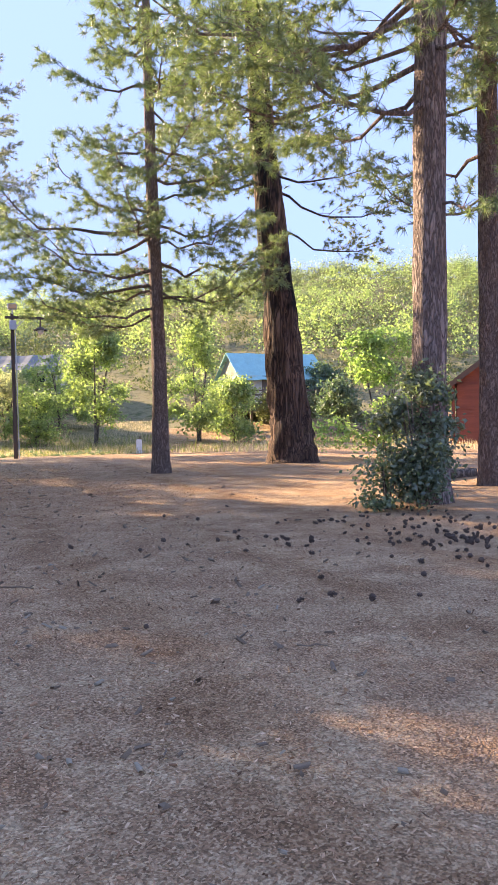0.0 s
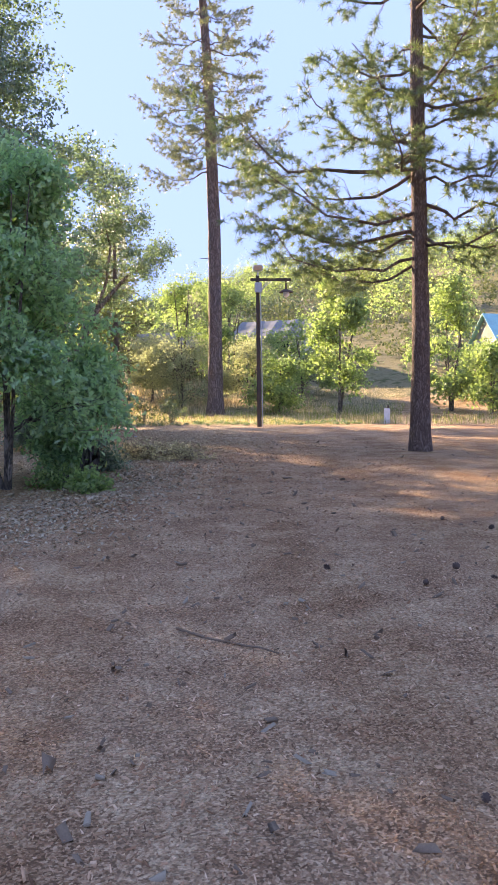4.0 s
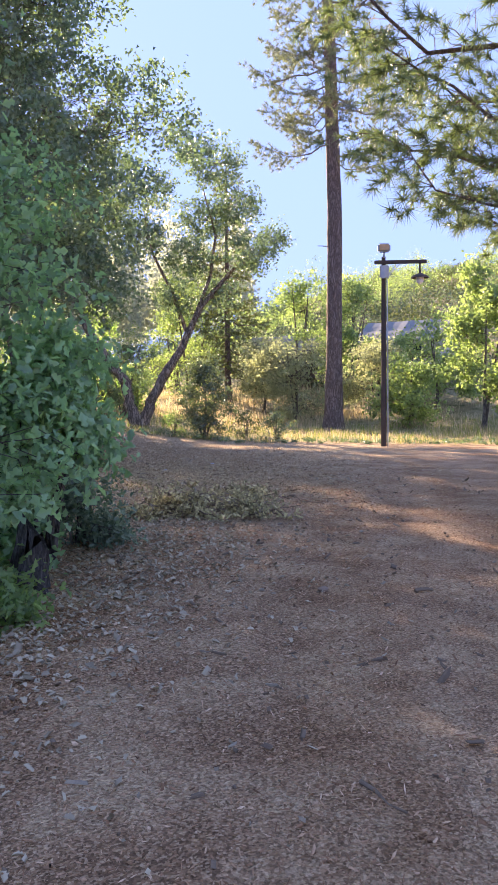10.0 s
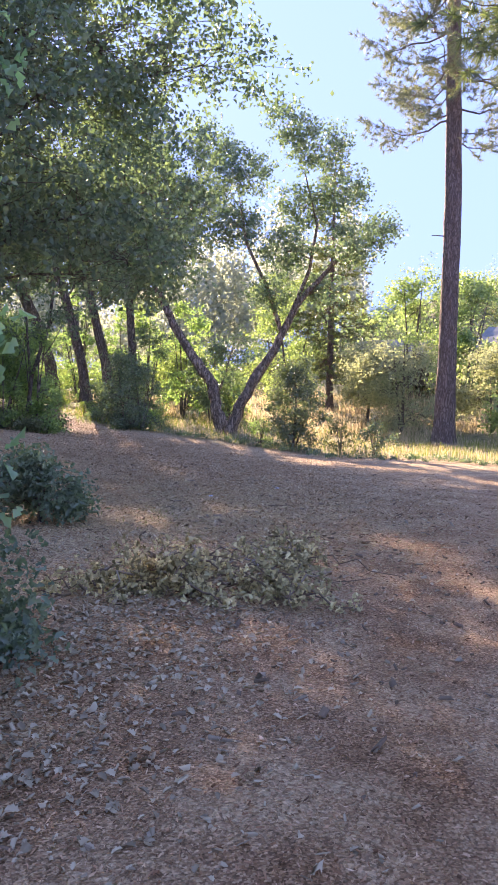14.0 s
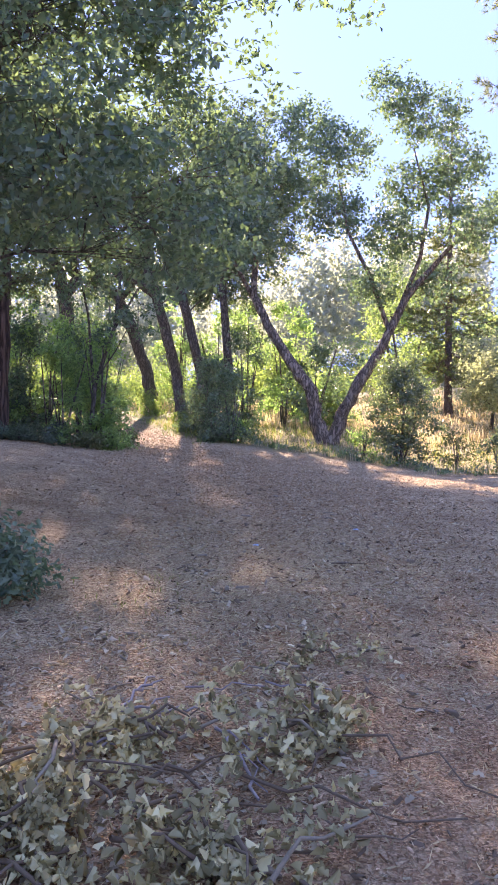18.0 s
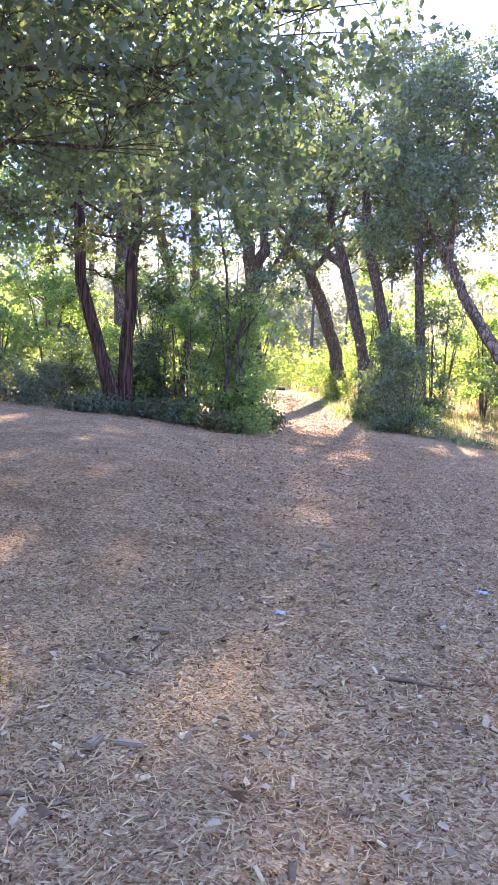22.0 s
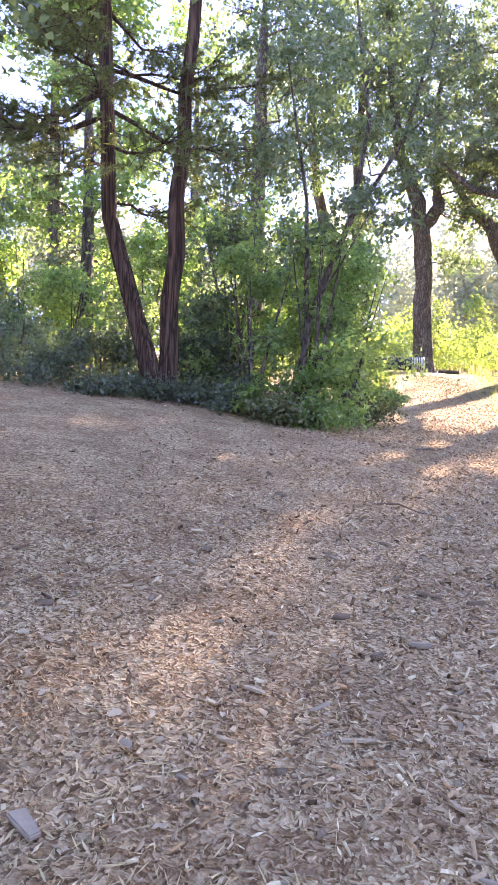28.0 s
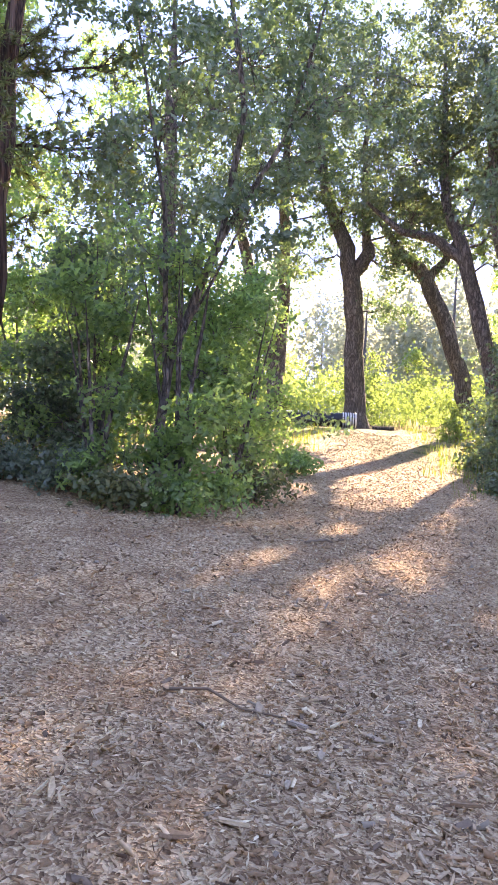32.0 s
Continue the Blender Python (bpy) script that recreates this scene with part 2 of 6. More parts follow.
def ground_material():
    """Packed red-brown earth, grey wood-chip mulch to the west, dry litter, paler grass and leaf mould off the way."""
    m, n, l, b = material("ground")
    p = place(n, l)
    big = node(n, "ShaderNodeTexNoise", Scale=0.22, Detail=4.0, Roughness=0.6)
    med = node(n, "ShaderNodeTexNoise", Scale=1.6, Detail=5.0, Roughness=0.65)
    fine = node(n, "ShaderNodeTexNoise", Scale=38.0, Detail=5.0, Roughness=0.75)
    chip = node(n, "ShaderNodeTexVoronoi", Scale=62.0, Randomness=1.0)
    small = node(n, "ShaderNodeTexVoronoi", Scale=95.0, Randomness=1.0)
    for t in (big, med, fine, small):
        l.new(p, t.inputs["Vector"])
    swirl = node(n, "ShaderNodeTexNoise", Scale=9.0, Detail=2.0)
    l.new(p, swirl.inputs["Vector"])
    l.new(mix(n, l, 0.06, p, swirl.outputs["Color"], 'LINEAR_LIGHT'), chip.inputs["Vector"])
    earth = ramp(n, l, big.outputs[0], [(0.35, (0.39, 0.25, 0.145)), (0.5, (0.44, 0.272, 0.155)), (0.66, (0.465, 0.305, 0.185))])
    bits = ramp(n, l, chip.outputs["Color"], [(0.15, (0.0912, 0.053, 0.0284)), (0.45, (0.456, 0.302, 0.164)), (0.85, (0.9, 0.732, 0.456))])
    pebbles = ramp(n, l, small.outputs["Color"], [(0.22, (0.0912, 0.0483, 0.0251)), (0.55, (0.479, 0.27, 0.145)), (0.9, (0.9, 0.647, 0.399))])
    red = mix(n, l, 0.6, earth, pebbles)
    # Faint wheel tracks worn through the grit, darker and redder than the rest.
    tracks = node(n, "ShaderNodeTexWave", Scale=0.17, Distortion=5.0, Detail=3.0)
    tracks.inputs["Detail Scale"].default_value = 0.35
    turned = n.new("ShaderNodeMapping")
    turned.inputs["Rotation"].default_value = (0, 0, radians(-17))
    l.new(p, turned.inputs[0])
    l.new(turned.outputs[0], tracks.inputs["Vector"])
    red = mix(n, l, 1.0, red, ramp(n, l, tracks.outputs["Fac"], [(0.1, (0.94, 0.89, 0.84)), (0.5, (1.06, 1.06, 1.06))]), 'MULTIPLY')
    litter = mix(n, l, 0.7, earth, bits)
    spread = ramp(n, l, med.outputs[0], [(0.42, (0, 0, 0)), (0.6, (1, 1, 1))])
    # How far to the west and north the mulch reaches.
    xyz = n.new("ShaderNodeSeparateXYZ")
    l.new(p, xyz.inputs[0])
    west = n.new("ShaderNodeMath")
    west.operation = 'MULTIPLY_ADD'
    l.new(xyz.outputs[0], west.inputs[0])
    west.inputs[1].default_value = -0.16
    west.inputs[2].default_value = -0.55
    west2 = n.new("ShaderNodeMath")
    west2.operation = 'MULTIPLY_ADD'
    l.new(big.outputs[0], west2.inputs[0])
    west2.inputs[1].default_value = 1.0
    l.new(west.outputs[0], west2.inputs[2])
    cover = ramp(n, l, west2.outputs[0], [(0.3, (0.22, 0.22, 0.22)), (0.85, (1, 1, 1))])
    fac = mix(n, l, 0.25, cover, spread, 'LINEAR_LIGHT')
    col = mix(n, l, fac, red, litter)
    # Straw and green turf beyond the bare ground to the north.
    north = n.new("ShaderNodeMath")
    north.operation = 'MULTIPLY_ADD'
    l.new(med.outputs[0], north.inputs[0])
    north.inputs[1].default_value = 5.0
    l.new(xyz.outputs[1], north.inputs[2])
    turf = ramp(n, l, med.outputs[0], [(0.35, (0.15, 0.165, 0.07)), (0.5, (0.29, 0.25, 0.13)), (0.65, (0.22, 0.19, 0.11))])
    ease = n.new("ShaderNodeMapRange")
    ease.inputs[1].default_value, ease.inputs[2].default_value = 39.2, 41.0
    l.new(north.outputs[0], ease.inputs[0])
    # A bare brown slope shows through the turf in the north-east.
    bare = n.new("ShaderNodeMath")
    bare.operation = 'MULTIPLY_ADD'
    l.new(med.outputs[0], bare.inputs[0])
    bare.inputs[1].default_value = 4.0
    l.new(xyz.outputs[0], bare.inputs[2])
    beyond = n.new("ShaderNodeMapRange")
    beyond.inputs[1].default_value, beyond.inputs[2].default_value = 53.0, 57.0
    beyond.inputs[3].default_value, beyond.inputs[4].default_value = 0.0, -90.0
    l.new(xyz.outputs[1], beyond.inputs[0])
    limit = n.new("ShaderNodeMath")
    l.new(bare.outputs[0], limit.inputs[0])
    l.new(beyond.outputs[0], limit.inputs[1])
    slope = n.new("ShaderNodeMapRange")
    slope.inputs[1].default_value, slope.inputs[2].default_value = 1.2, 2.4
    slope.inputs[3].default_value, slope.inputs[4].default_value = 1.0, 0.2
    l.new(limit.outputs[0], slope.inputs[0])
    grown_over = n.new("ShaderNodeMath")
    grown_over.operation = 'MULTIPLY'
    l.new(ease.outputs[0], grown_over.inputs[0])
    l.new(slope.outputs[0], grown_over.inputs[1])
    col = mix(n, l, grown_over.outputs[0], col, turf)
    col = mix(n, l, 0.35, col, ramp(n, l, fine.outputs[0], [(0.35, (0.4, 0.4, 0.4)), (0.7, (1.4, 1.4, 1.4))]), 'MULTIPLY')
    col = mix(n, l, 0.6, col, ramp(n, l, med.outputs[0], [(0.36, (0.62, 0.58, 0.55)), (0.62, (1.18, 1.2, 1.2))]), 'MULTIPLY')
    l.new(col, b.inputs["Base Color"])
    b.inputs["Roughness"].default_value = 0.95
    b.inputs["Specular IOR Level"].default_value = 0.1
    h = mix(n, l, 0.5, chip.outputs["Distance"], fine.outputs["Color"])
    bump(n, l, h, 1.0, 0.035, b)
    return m


ground_mat = ground_material()


def chip_material(name, light=None):
    m, n, l, b = material(name)
    g = n.new("ShaderNodeNewGeometry")
    col = ramp(n, l, g.outputs["Random Per Island"], [(0.0, (0.0848, 0.0493, 0.028)), (0.14, (0.53, 0.326, 0.16)), (0.28, (0.498, 0.385, 0.248)), (0.42, (0.191, 0.113, 0.0601)), (0.58, (0.721, 0.552, 0.344)), (0.72, (0.339, 0.203, 0.104)), (0.86, (0.573, 0.389, 0.216)), (1.0, (0.837, 0.729, 0.472))] if light is None else light)
    grain = node(n, "ShaderNodeTexNoise", Scale=70.0, Detail=4.0)
    l.new(g.outputs["Position"], grain.inputs["Vector"])
    l.new(mix(n, l, 0.5, col, ramp(n, l, grain.outputs[0], [(0.3, (0.5, 0.48, 0.45)), (0.7, (1.2, 1.2, 1.2))]), 'MULTIPLY'), b.inputs["Base Color"])
    b.inputs["Roughness"].default_value = 0.85
    b.inputs["Specular IOR Level"].default_value = 0.2
    return m


def piece_material():
    """Large single chips of wood, each its own tone."""
    m, n, l, b = material("chip_piece")
    o = n.new("ShaderNodeObjectInfo")
    col = ramp(n, l, o.outputs["Random"], [(0.0, (0.182, 0.11, 0.0586)), (0.25, (0.456, 0.306, 0.166)), (0.5, (0.383, 0.306, 0.206)), (0.75, (0.62, 0.467, 0.275)), (1.0, (0.72, 0.594, 0.386))])
    grain = node(n, "ShaderNodeTexNoise", Scale=60.0, Detail=5.0)
    l.new(place(n, l, (1, 1, 3)), grain.inputs["Vector"])
    l.new(mix(n, l, 0.5, col, ramp(n, l, grain.outputs[0], [(0.3, (0.5, 0.47, 0.43)), (0.7, (1.15, 1.15, 1.15))]), 'MULTIPLY'), b.inputs["Base Color"])
    b.inputs["Roughness"].default_value = 0.85
    bump(n, l, grain.outputs[0], 0.5, 0.004, b)
    return m


piece_mat = piece_material()
chip_mat = chip_material("wood_chips")
grit_mat = chip_material("grit", [(0.0, (0.137, 0.0735, 0.0391)), (0.3, (0.377, 0.199, 0.105)), (0.6, (0.525, 0.3, 0.164)), (0.9, (0.684, 0.445, 0.266)), (1.0, (0.867, 0.618, 0.399))])


def plain(name, colour, rough=0.7, metal=0.0, scale=6.0, vary=0.25, depth=0.004, stretch=(1, 1, 1)):
    """One coloured surface with stains at two scales and a fine relief."""
    m, n, l, b = material(name)
    p = place(n, l, stretch)
    a = node(n, "ShaderNodeTexNoise", Scale=scale, Detail=5.0, Roughness=0.65)
    c = node(n, "ShaderNodeTexNoise", Scale=scale * 9, Detail=4.0)
    l.new(p, a.inputs["Vector"])
    l.new(p, c.inputs["Vector"])
    both = mix(n, l, 0.4, a.outputs["Color"], c.outputs["Color"])
    lo = tuple(v * (1 - vary) for v in colour)
    hi = tuple(min(1, v * (1 + vary)) for v in colour)
    l.new(ramp(n, l, both, [(0.3, lo), (0.7, hi)]), b.inputs["Base Color"])
    b.inputs["Roughness"].default_value, b.inputs["Metallic"].default_value = rough, metal
    bump(n, l, both, 0.6, depth, b)
    return m


pole_wood = plain("pole_wood", (0.075, 0.055, 0.043), 0.9, 0, 5, 0.45, 0.01, (3, 3, 0.15))
grey_metal = plain("grey_metal", (0.42, 0.45, 0.48), 0.5, 0.6)
lamp_glass = plain("lamp_glass", (0.55, 0.36, 0.2), 0.25, 0.0)
black_pipe = plain("black_pipe", (0.02, 0.02, 0.022), 0.45)
white_pipe = plain("white_pipe", (0.75, 0.75, 0.72), 0.5)
steel_pipe = plain("steel_pipe", (0.5, 0.52, 0.53), 0.45, 0.5)
red_siding = plain("red_siding", (0.24, 0.07, 0.04), 0.8, 0, 2, 0.3, 0.006, (0.3, 0.3, 5))
brown_trim = plain("brown_trim", (0.12, 0.075, 0.05), 0.8)
dark_roof = plain("dark_roof", (0.16, 0.12, 0.1), 0.9)
canvas_grey = plain("canvas_grey", (0.23, 0.23, 0.22), 0.85, 0, 1.2, 0.3)
canvas_pale = plain("canvas_pale", (0.55, 0.53, 0.44), 0.85, 0, 1.5, 0.25)
blue_tarp = plain("blue_tarp", (0.24, 0.5, 0.47), 0.6, 0, 1.5, 0.25)
deck_wood = plain("deck_wood", (0.14, 0.105, 0.08), 0.9, 0, 4, 0.4)
window_dark = plain("window_dark", (0.03, 0.035, 0.04), 0.1)
white_paint = plain("white_paint", (0.75, 0.76, 0.76), 0.5)
stone_mat = plain("stone", (0.26, 0.175, 0.115), 0.9, 0, 7, 0.35, 0.02)
stick_mat = plain("stick", (0.19, 0.133, 0.084), 0.9, 0, 20, 0.4)
twig_mat = plain("twig", (0.3, 0.25, 0.235), 0.75, 0, 24, 0.3)
pale_stick = plain("pale_stick", (0.306, 0.247, 0.168), 0.9, 0, 20, 0.3)
cone_mat = plain("cone_brown", (0.1, 0.066, 0.047), 0.85, 0, 40, 0.4)
litter_blue = plain("litter_blue", (0.45, 0.55, 0.68), 0.35)


# ---- ground height ----
def soft(v, k):
    return k * np.logaddexp(0, np.asarray(v, float) / k)


def height(x, y):
    """The lie of the land: level along the way, rising to the west and south-west, dipping to the north, hills beyond."""
    x, y = np.asarray(x, float), np.asarray(y, float)
    west = soft(-x - 10 - 0.35 * np.maximum(0, y - 30), 1.5)
    west = np.where(west < 20, west, 20 + (west - 20) * 0.2)
    fall = soft(y - 22, 2.0) * np.exp(-((x + 5) / 18) ** 2) * np.where(y < 44, 1, np.exp(-((y - 44) / 14) ** 2))
    cross = np.clip(29.3 + 0.28 * np.maximum(0, -13.5 - x) - y, -2.2, 5.0) / (1 + np.exp(np.clip((x + 10) / 0.9, -40, 40))) / (1 + np.exp(np.clip(-(x + 27) / 1.5, -40, 40)))
    turn = np.degrees(np.arctan2(x, y))
    north = 1 / (1 + np.exp(np.clip(-(turn + 24) / 5, -40, 40)))
    hill = (0.21 + 0.06 / (1 + np.exp(np.clip(-(turn - 2) / 4, -40, 40)))) * soft(y - 52, 6) * north
    hill = np.where(hill < 30, hill, 30 + (hill - 30) * 0.35)
    return 0.065 * west - 0.03 * fall + 0.07 * cross + hill


def rough(x, y):
    """Small unevenness of the ground."""
    return 0.02 * (np.sin(1.9 * x + 0.7 * y) * np.sin(1.3 * y - 0.5 * x)) + 0.012 * np.sin(4.3 * x + 1.1) * np.sin(3.7 * y + 2.0)


def ground_z(x, y):
    return float(height(x, y) + rough(x, y))


# ---- mesh building ----
def mesh(name, verts, *faces, smooth=False):
    """A mesh from an array of points and arrays of faces, each array with one number of corners."""
    me = bpy.data.meshes.new(name)
    verts = np.asarray(verts, np.float32)
    me.vertices.add(len(verts))
    me.vertices.foreach_set("co", verts.ravel())
    faces = [np.asarray(f, np.int32) for f in faces if len(f)]
    loops = np.concatenate([f.ravel() for f in faces])
    sizes = np.concatenate([np.full(len(f), f.shape[1], np.int32) for f in faces])
    me.loops.add(len(loops))
    me.loops.foreach_set("vertex_index", loops)
    me.polygons.add(len(sizes))
    me.polygons.foreach_set("loop_start", np.r_[0, np.cumsum(sizes)[:-1]].astype(np.int32))
    me.polygons.foreach_set("loop_total", sizes)
    if smooth:
        me.polygons.foreach_set("use_smooth", np.ones(len(sizes), bool))
    me.update(calc_edges=True)
    return me


def add(name, me, mat, parent=None, label=""):
    me.materials.append(mat)
    ob = new(name, me)
    ob.parent = parent
    return tagged(ob, label)


def part(name, bm, mat, parent, label=""):
    """One bmesh as one mesh object under a thing or a part."""
    me = bpy.data.meshes.new(name)
    bm.to_mesh(me)
    bm.free()
    return add(name, me, mat, parent, label)


def empty(name, x, y, z, label, category, group="", kind="", rz=0.0):
    ob = new(name)
    ob.matrix_basis = pose(x, y, z, 0, 0, rz)
    return tagged(ob, label, category, group, kind)


def tube(points, radii, sides=8, rng=None, lump=0.0):
    """Points and quads of a tube along a line, closed at its end."""
    pts = np.asarray(points, float)
    rad = np.asarray(radii, float)
    ahead = np.gradient(pts, axis=0)
    ahead /= np.linalg.norm(ahead, axis=1, keepdims=True) + 1e-9
    ref = np.where(np.abs(ahead[:, 2:3]) > 0.9, [[1.0, 0, 0]], [[0, 0, 1.0]])
    u = np.cross(ahead, ref)
    u /= np.linalg.norm(u, axis=1, keepdims=True) + 1e-9
    if len(u) > 1:
        for k in range(1, len(u)):
            w = u[k - 1] - ahead[k] * (u[k - 1] @ ahead[k])
            u[k] = w / (np.linalg.norm(w) + 1e-9)
    v = np.cross(ahead, u)
    a = np.linspace(0, 2 * np.pi, sides, endpoint=False)
    wob = np.ones((len(pts), sides))
    if rng is not None and lump:
        wob += lump * rng.standard_normal((len(pts), sides)) + lump * 0.8 * rng.standard_normal((1, sides))
    ring = pts[:, None] + (rad[:, None] * wob)[..., None] * (np.cos(a)[None, :, None] * u[:, None] + np.sin(a)[None, :, None] * v[:, None])
    n = len(pts)
    i = np.arange(n - 1)[:, None] * sides
    j = np.arange(sides)[None]
    k = (j + 1) % sides
    quads = np.stack([i + j, i + k, i + sides + k, i + sides + j], -1).reshape(-1, 4)
    return ring.reshape(-1, 3), quads


def joined(tubes):
    verts, faces, at = [], [], 0
    for v, f in tubes:
        verts.append(v)
        faces.append(f + at)
        at += len(v)
    return np.concatenate(verts), np.concatenate(faces)


def bend(a, b, rng, steps=5, sway=0.12, rise=0.0):
    """A crooked line from a to b."""
    a, b = np.asarray(a, float), np.asarray(b, float)
    s = np.linspace(0, 1, steps)[:, None]
    size = np.linalg.norm(b - a)
    line = a + (b - a) * s
    line += np.sin(np.pi * s) * [[0, 0, rise * size]]
    off = rng.standard_normal((steps, 3)) * sway * size / steps
    off[0] = off[-1] = 0
    return line + off


LOBED = np.array([[0, 0], [0.26, 0.26], [0.13, 0.42], [0.33, 0.66], [0.0, 1.0], [-0.33, 0.66], [-0.13, 0.42], [-0.26, 0.26]])
DEAD = np.array([[0, 0], [0.12, 0.14], [0.29, 0.24], [0.2, 0.38], [0.38, 0.52], [0.25, 0.66], [0.27, 0.84], [0, 1.0], [-0.27, 0.84], [-0.25, 0.66], [-0.38, 0.52], [-0.2, 0.38], [-0.29, 0.24], [-0.12, 0.14]])
PLAIN = np.array([[0, 0], [0.34, 0.5], [0, 1.0], [-0.34, 0.5]])


def leaves(centres, sizes, rng, lobed=False, droop=0.25, flat=0.6, curl=1.0, facing=None):
    """Folded leaves of many sizes round the given points: points and faces (two halves a leaf)."""
    n = len(centres)
    normal = rng.standard_normal((n, 3)) * (1 - flat) + ([[0, 0, flat]] if facing is None else flat * facing)
    normal /= np.linalg.norm(normal, axis=1, keepdims=True)
    way = rng.standard_normal((n, 3))
    way[:, 2] -= droop
    way -= normal * (way * normal).sum(1, keepdims=True)
    way /= np.linalg.norm(way, axis=1, keepdims=True) + 1e-9
    side = np.cross(way, normal)
    shape = DEAD if lobed == "dead" else LOBED if lobed else PLAIN
    k = len(shape)
    fold = curl * (np.abs(shape[:, 0]) * 0.5 - 0.25 * shape[:, 1] ** 2)
    s = np.asarray(sizes)[:, None, None]
    pts = centres[:, None] + s * (shape[None, :, :1] * side[:, None] + shape[None, :, 1:] * way[:, None] + fold[None, :, None] * normal[:, None])
    base = np.arange(n)[:, None] * k
    if lobed == "dead":
        return pts.reshape(-1, 3), (base + np.arange(8)[None], base + np.array([[0, 7, 8, 9, 10, 11, 12, 13]]))
    if lobed:
        right = base + np.array([[0, 1, 2, 3, 4]])
        left = base + np.array([[0, 4, 5, 6, 7]])
        return pts.reshape(-1, 3), (right, left)
    return pts.reshape(-1, 3), (base + np.array([[0, 1, 2]]), base + np.array([[0, 2, 3]]))


def tufts(centres, ways, rng, needles=26, length=0.2, width=0.009, spread=0.75):
    """Bunches of long needles round twig ends, each needle a thin tapering blade."""
    n = len(centres)
    w = ways[:, None] + spread * rng.standard_normal((n, needles, 3))
    w /= np.linalg.norm(w, axis=2, keepdims=True)
    side = np.cross(w, rng.standard_normal((n, needles, 3)))
    side /= np.linalg.norm(side, axis=2, keepdims=True) + 1e-9
    size = length * rng.uniform(0.7, 1.15, (n, needles, 1))
    root = centres[:, None] + ways[:, None] * rng.uniform(-0.5, 0.1, (n, needles, 1)) * length
    a, b, c = root + side * width, root - side * width, root + w * size
    c[..., 2] -= 0.12 * size[..., 0]
    pts = np.stack([a, b, c], 2).reshape(-1, 3)
    return pts, np.arange(len(pts)).reshape(-1, 3)


# ---- large structure: the land ----
def spaced(lo, hi, step, far, grow=1.2):
    fine = list(np.arange(lo, hi + 1e-6, step))
    s, out = step, []
    v = hi
    while v < far:
        s *= grow
        v += s
        out.append(v)
    s, v, low = step, lo, []
    while v > -far:
        s *= grow
        v -= s
        low.append(v)
    return np.array(low[::-1] + fine + out)


def build_ground():
    xs, ys = spaced(-24, 9, 0.27, 1500), spaced(-3, 41, 0.27, 1500)
    gx, gy = np.meshgrid(xs, ys)
    near = np.exp(-np.maximum(0, np.hypot(gx + 6, gy - 18) - 40) / 10)
    gz = height(gx, gy) + rough(gx, gy) * np.clip(near + 0.3, 0, 1)
    nx, ny = len(xs), len(ys)
    i = (np.arange(ny - 1)[:, None] * nx + np.arange(nx - 1)[None]).ravel()
    me = mesh("ground", np.stack([gx, gy, gz], -1).reshape(-1, 3), np.stack([i, i + 1, i + nx + 1, i + nx], -1), smooth=True)
    return tagged(add("ground", me, ground_mat), "packed red-brown earth with grey wood-chip mulch and litter", "ground", kind="structure")


land = build_ground()


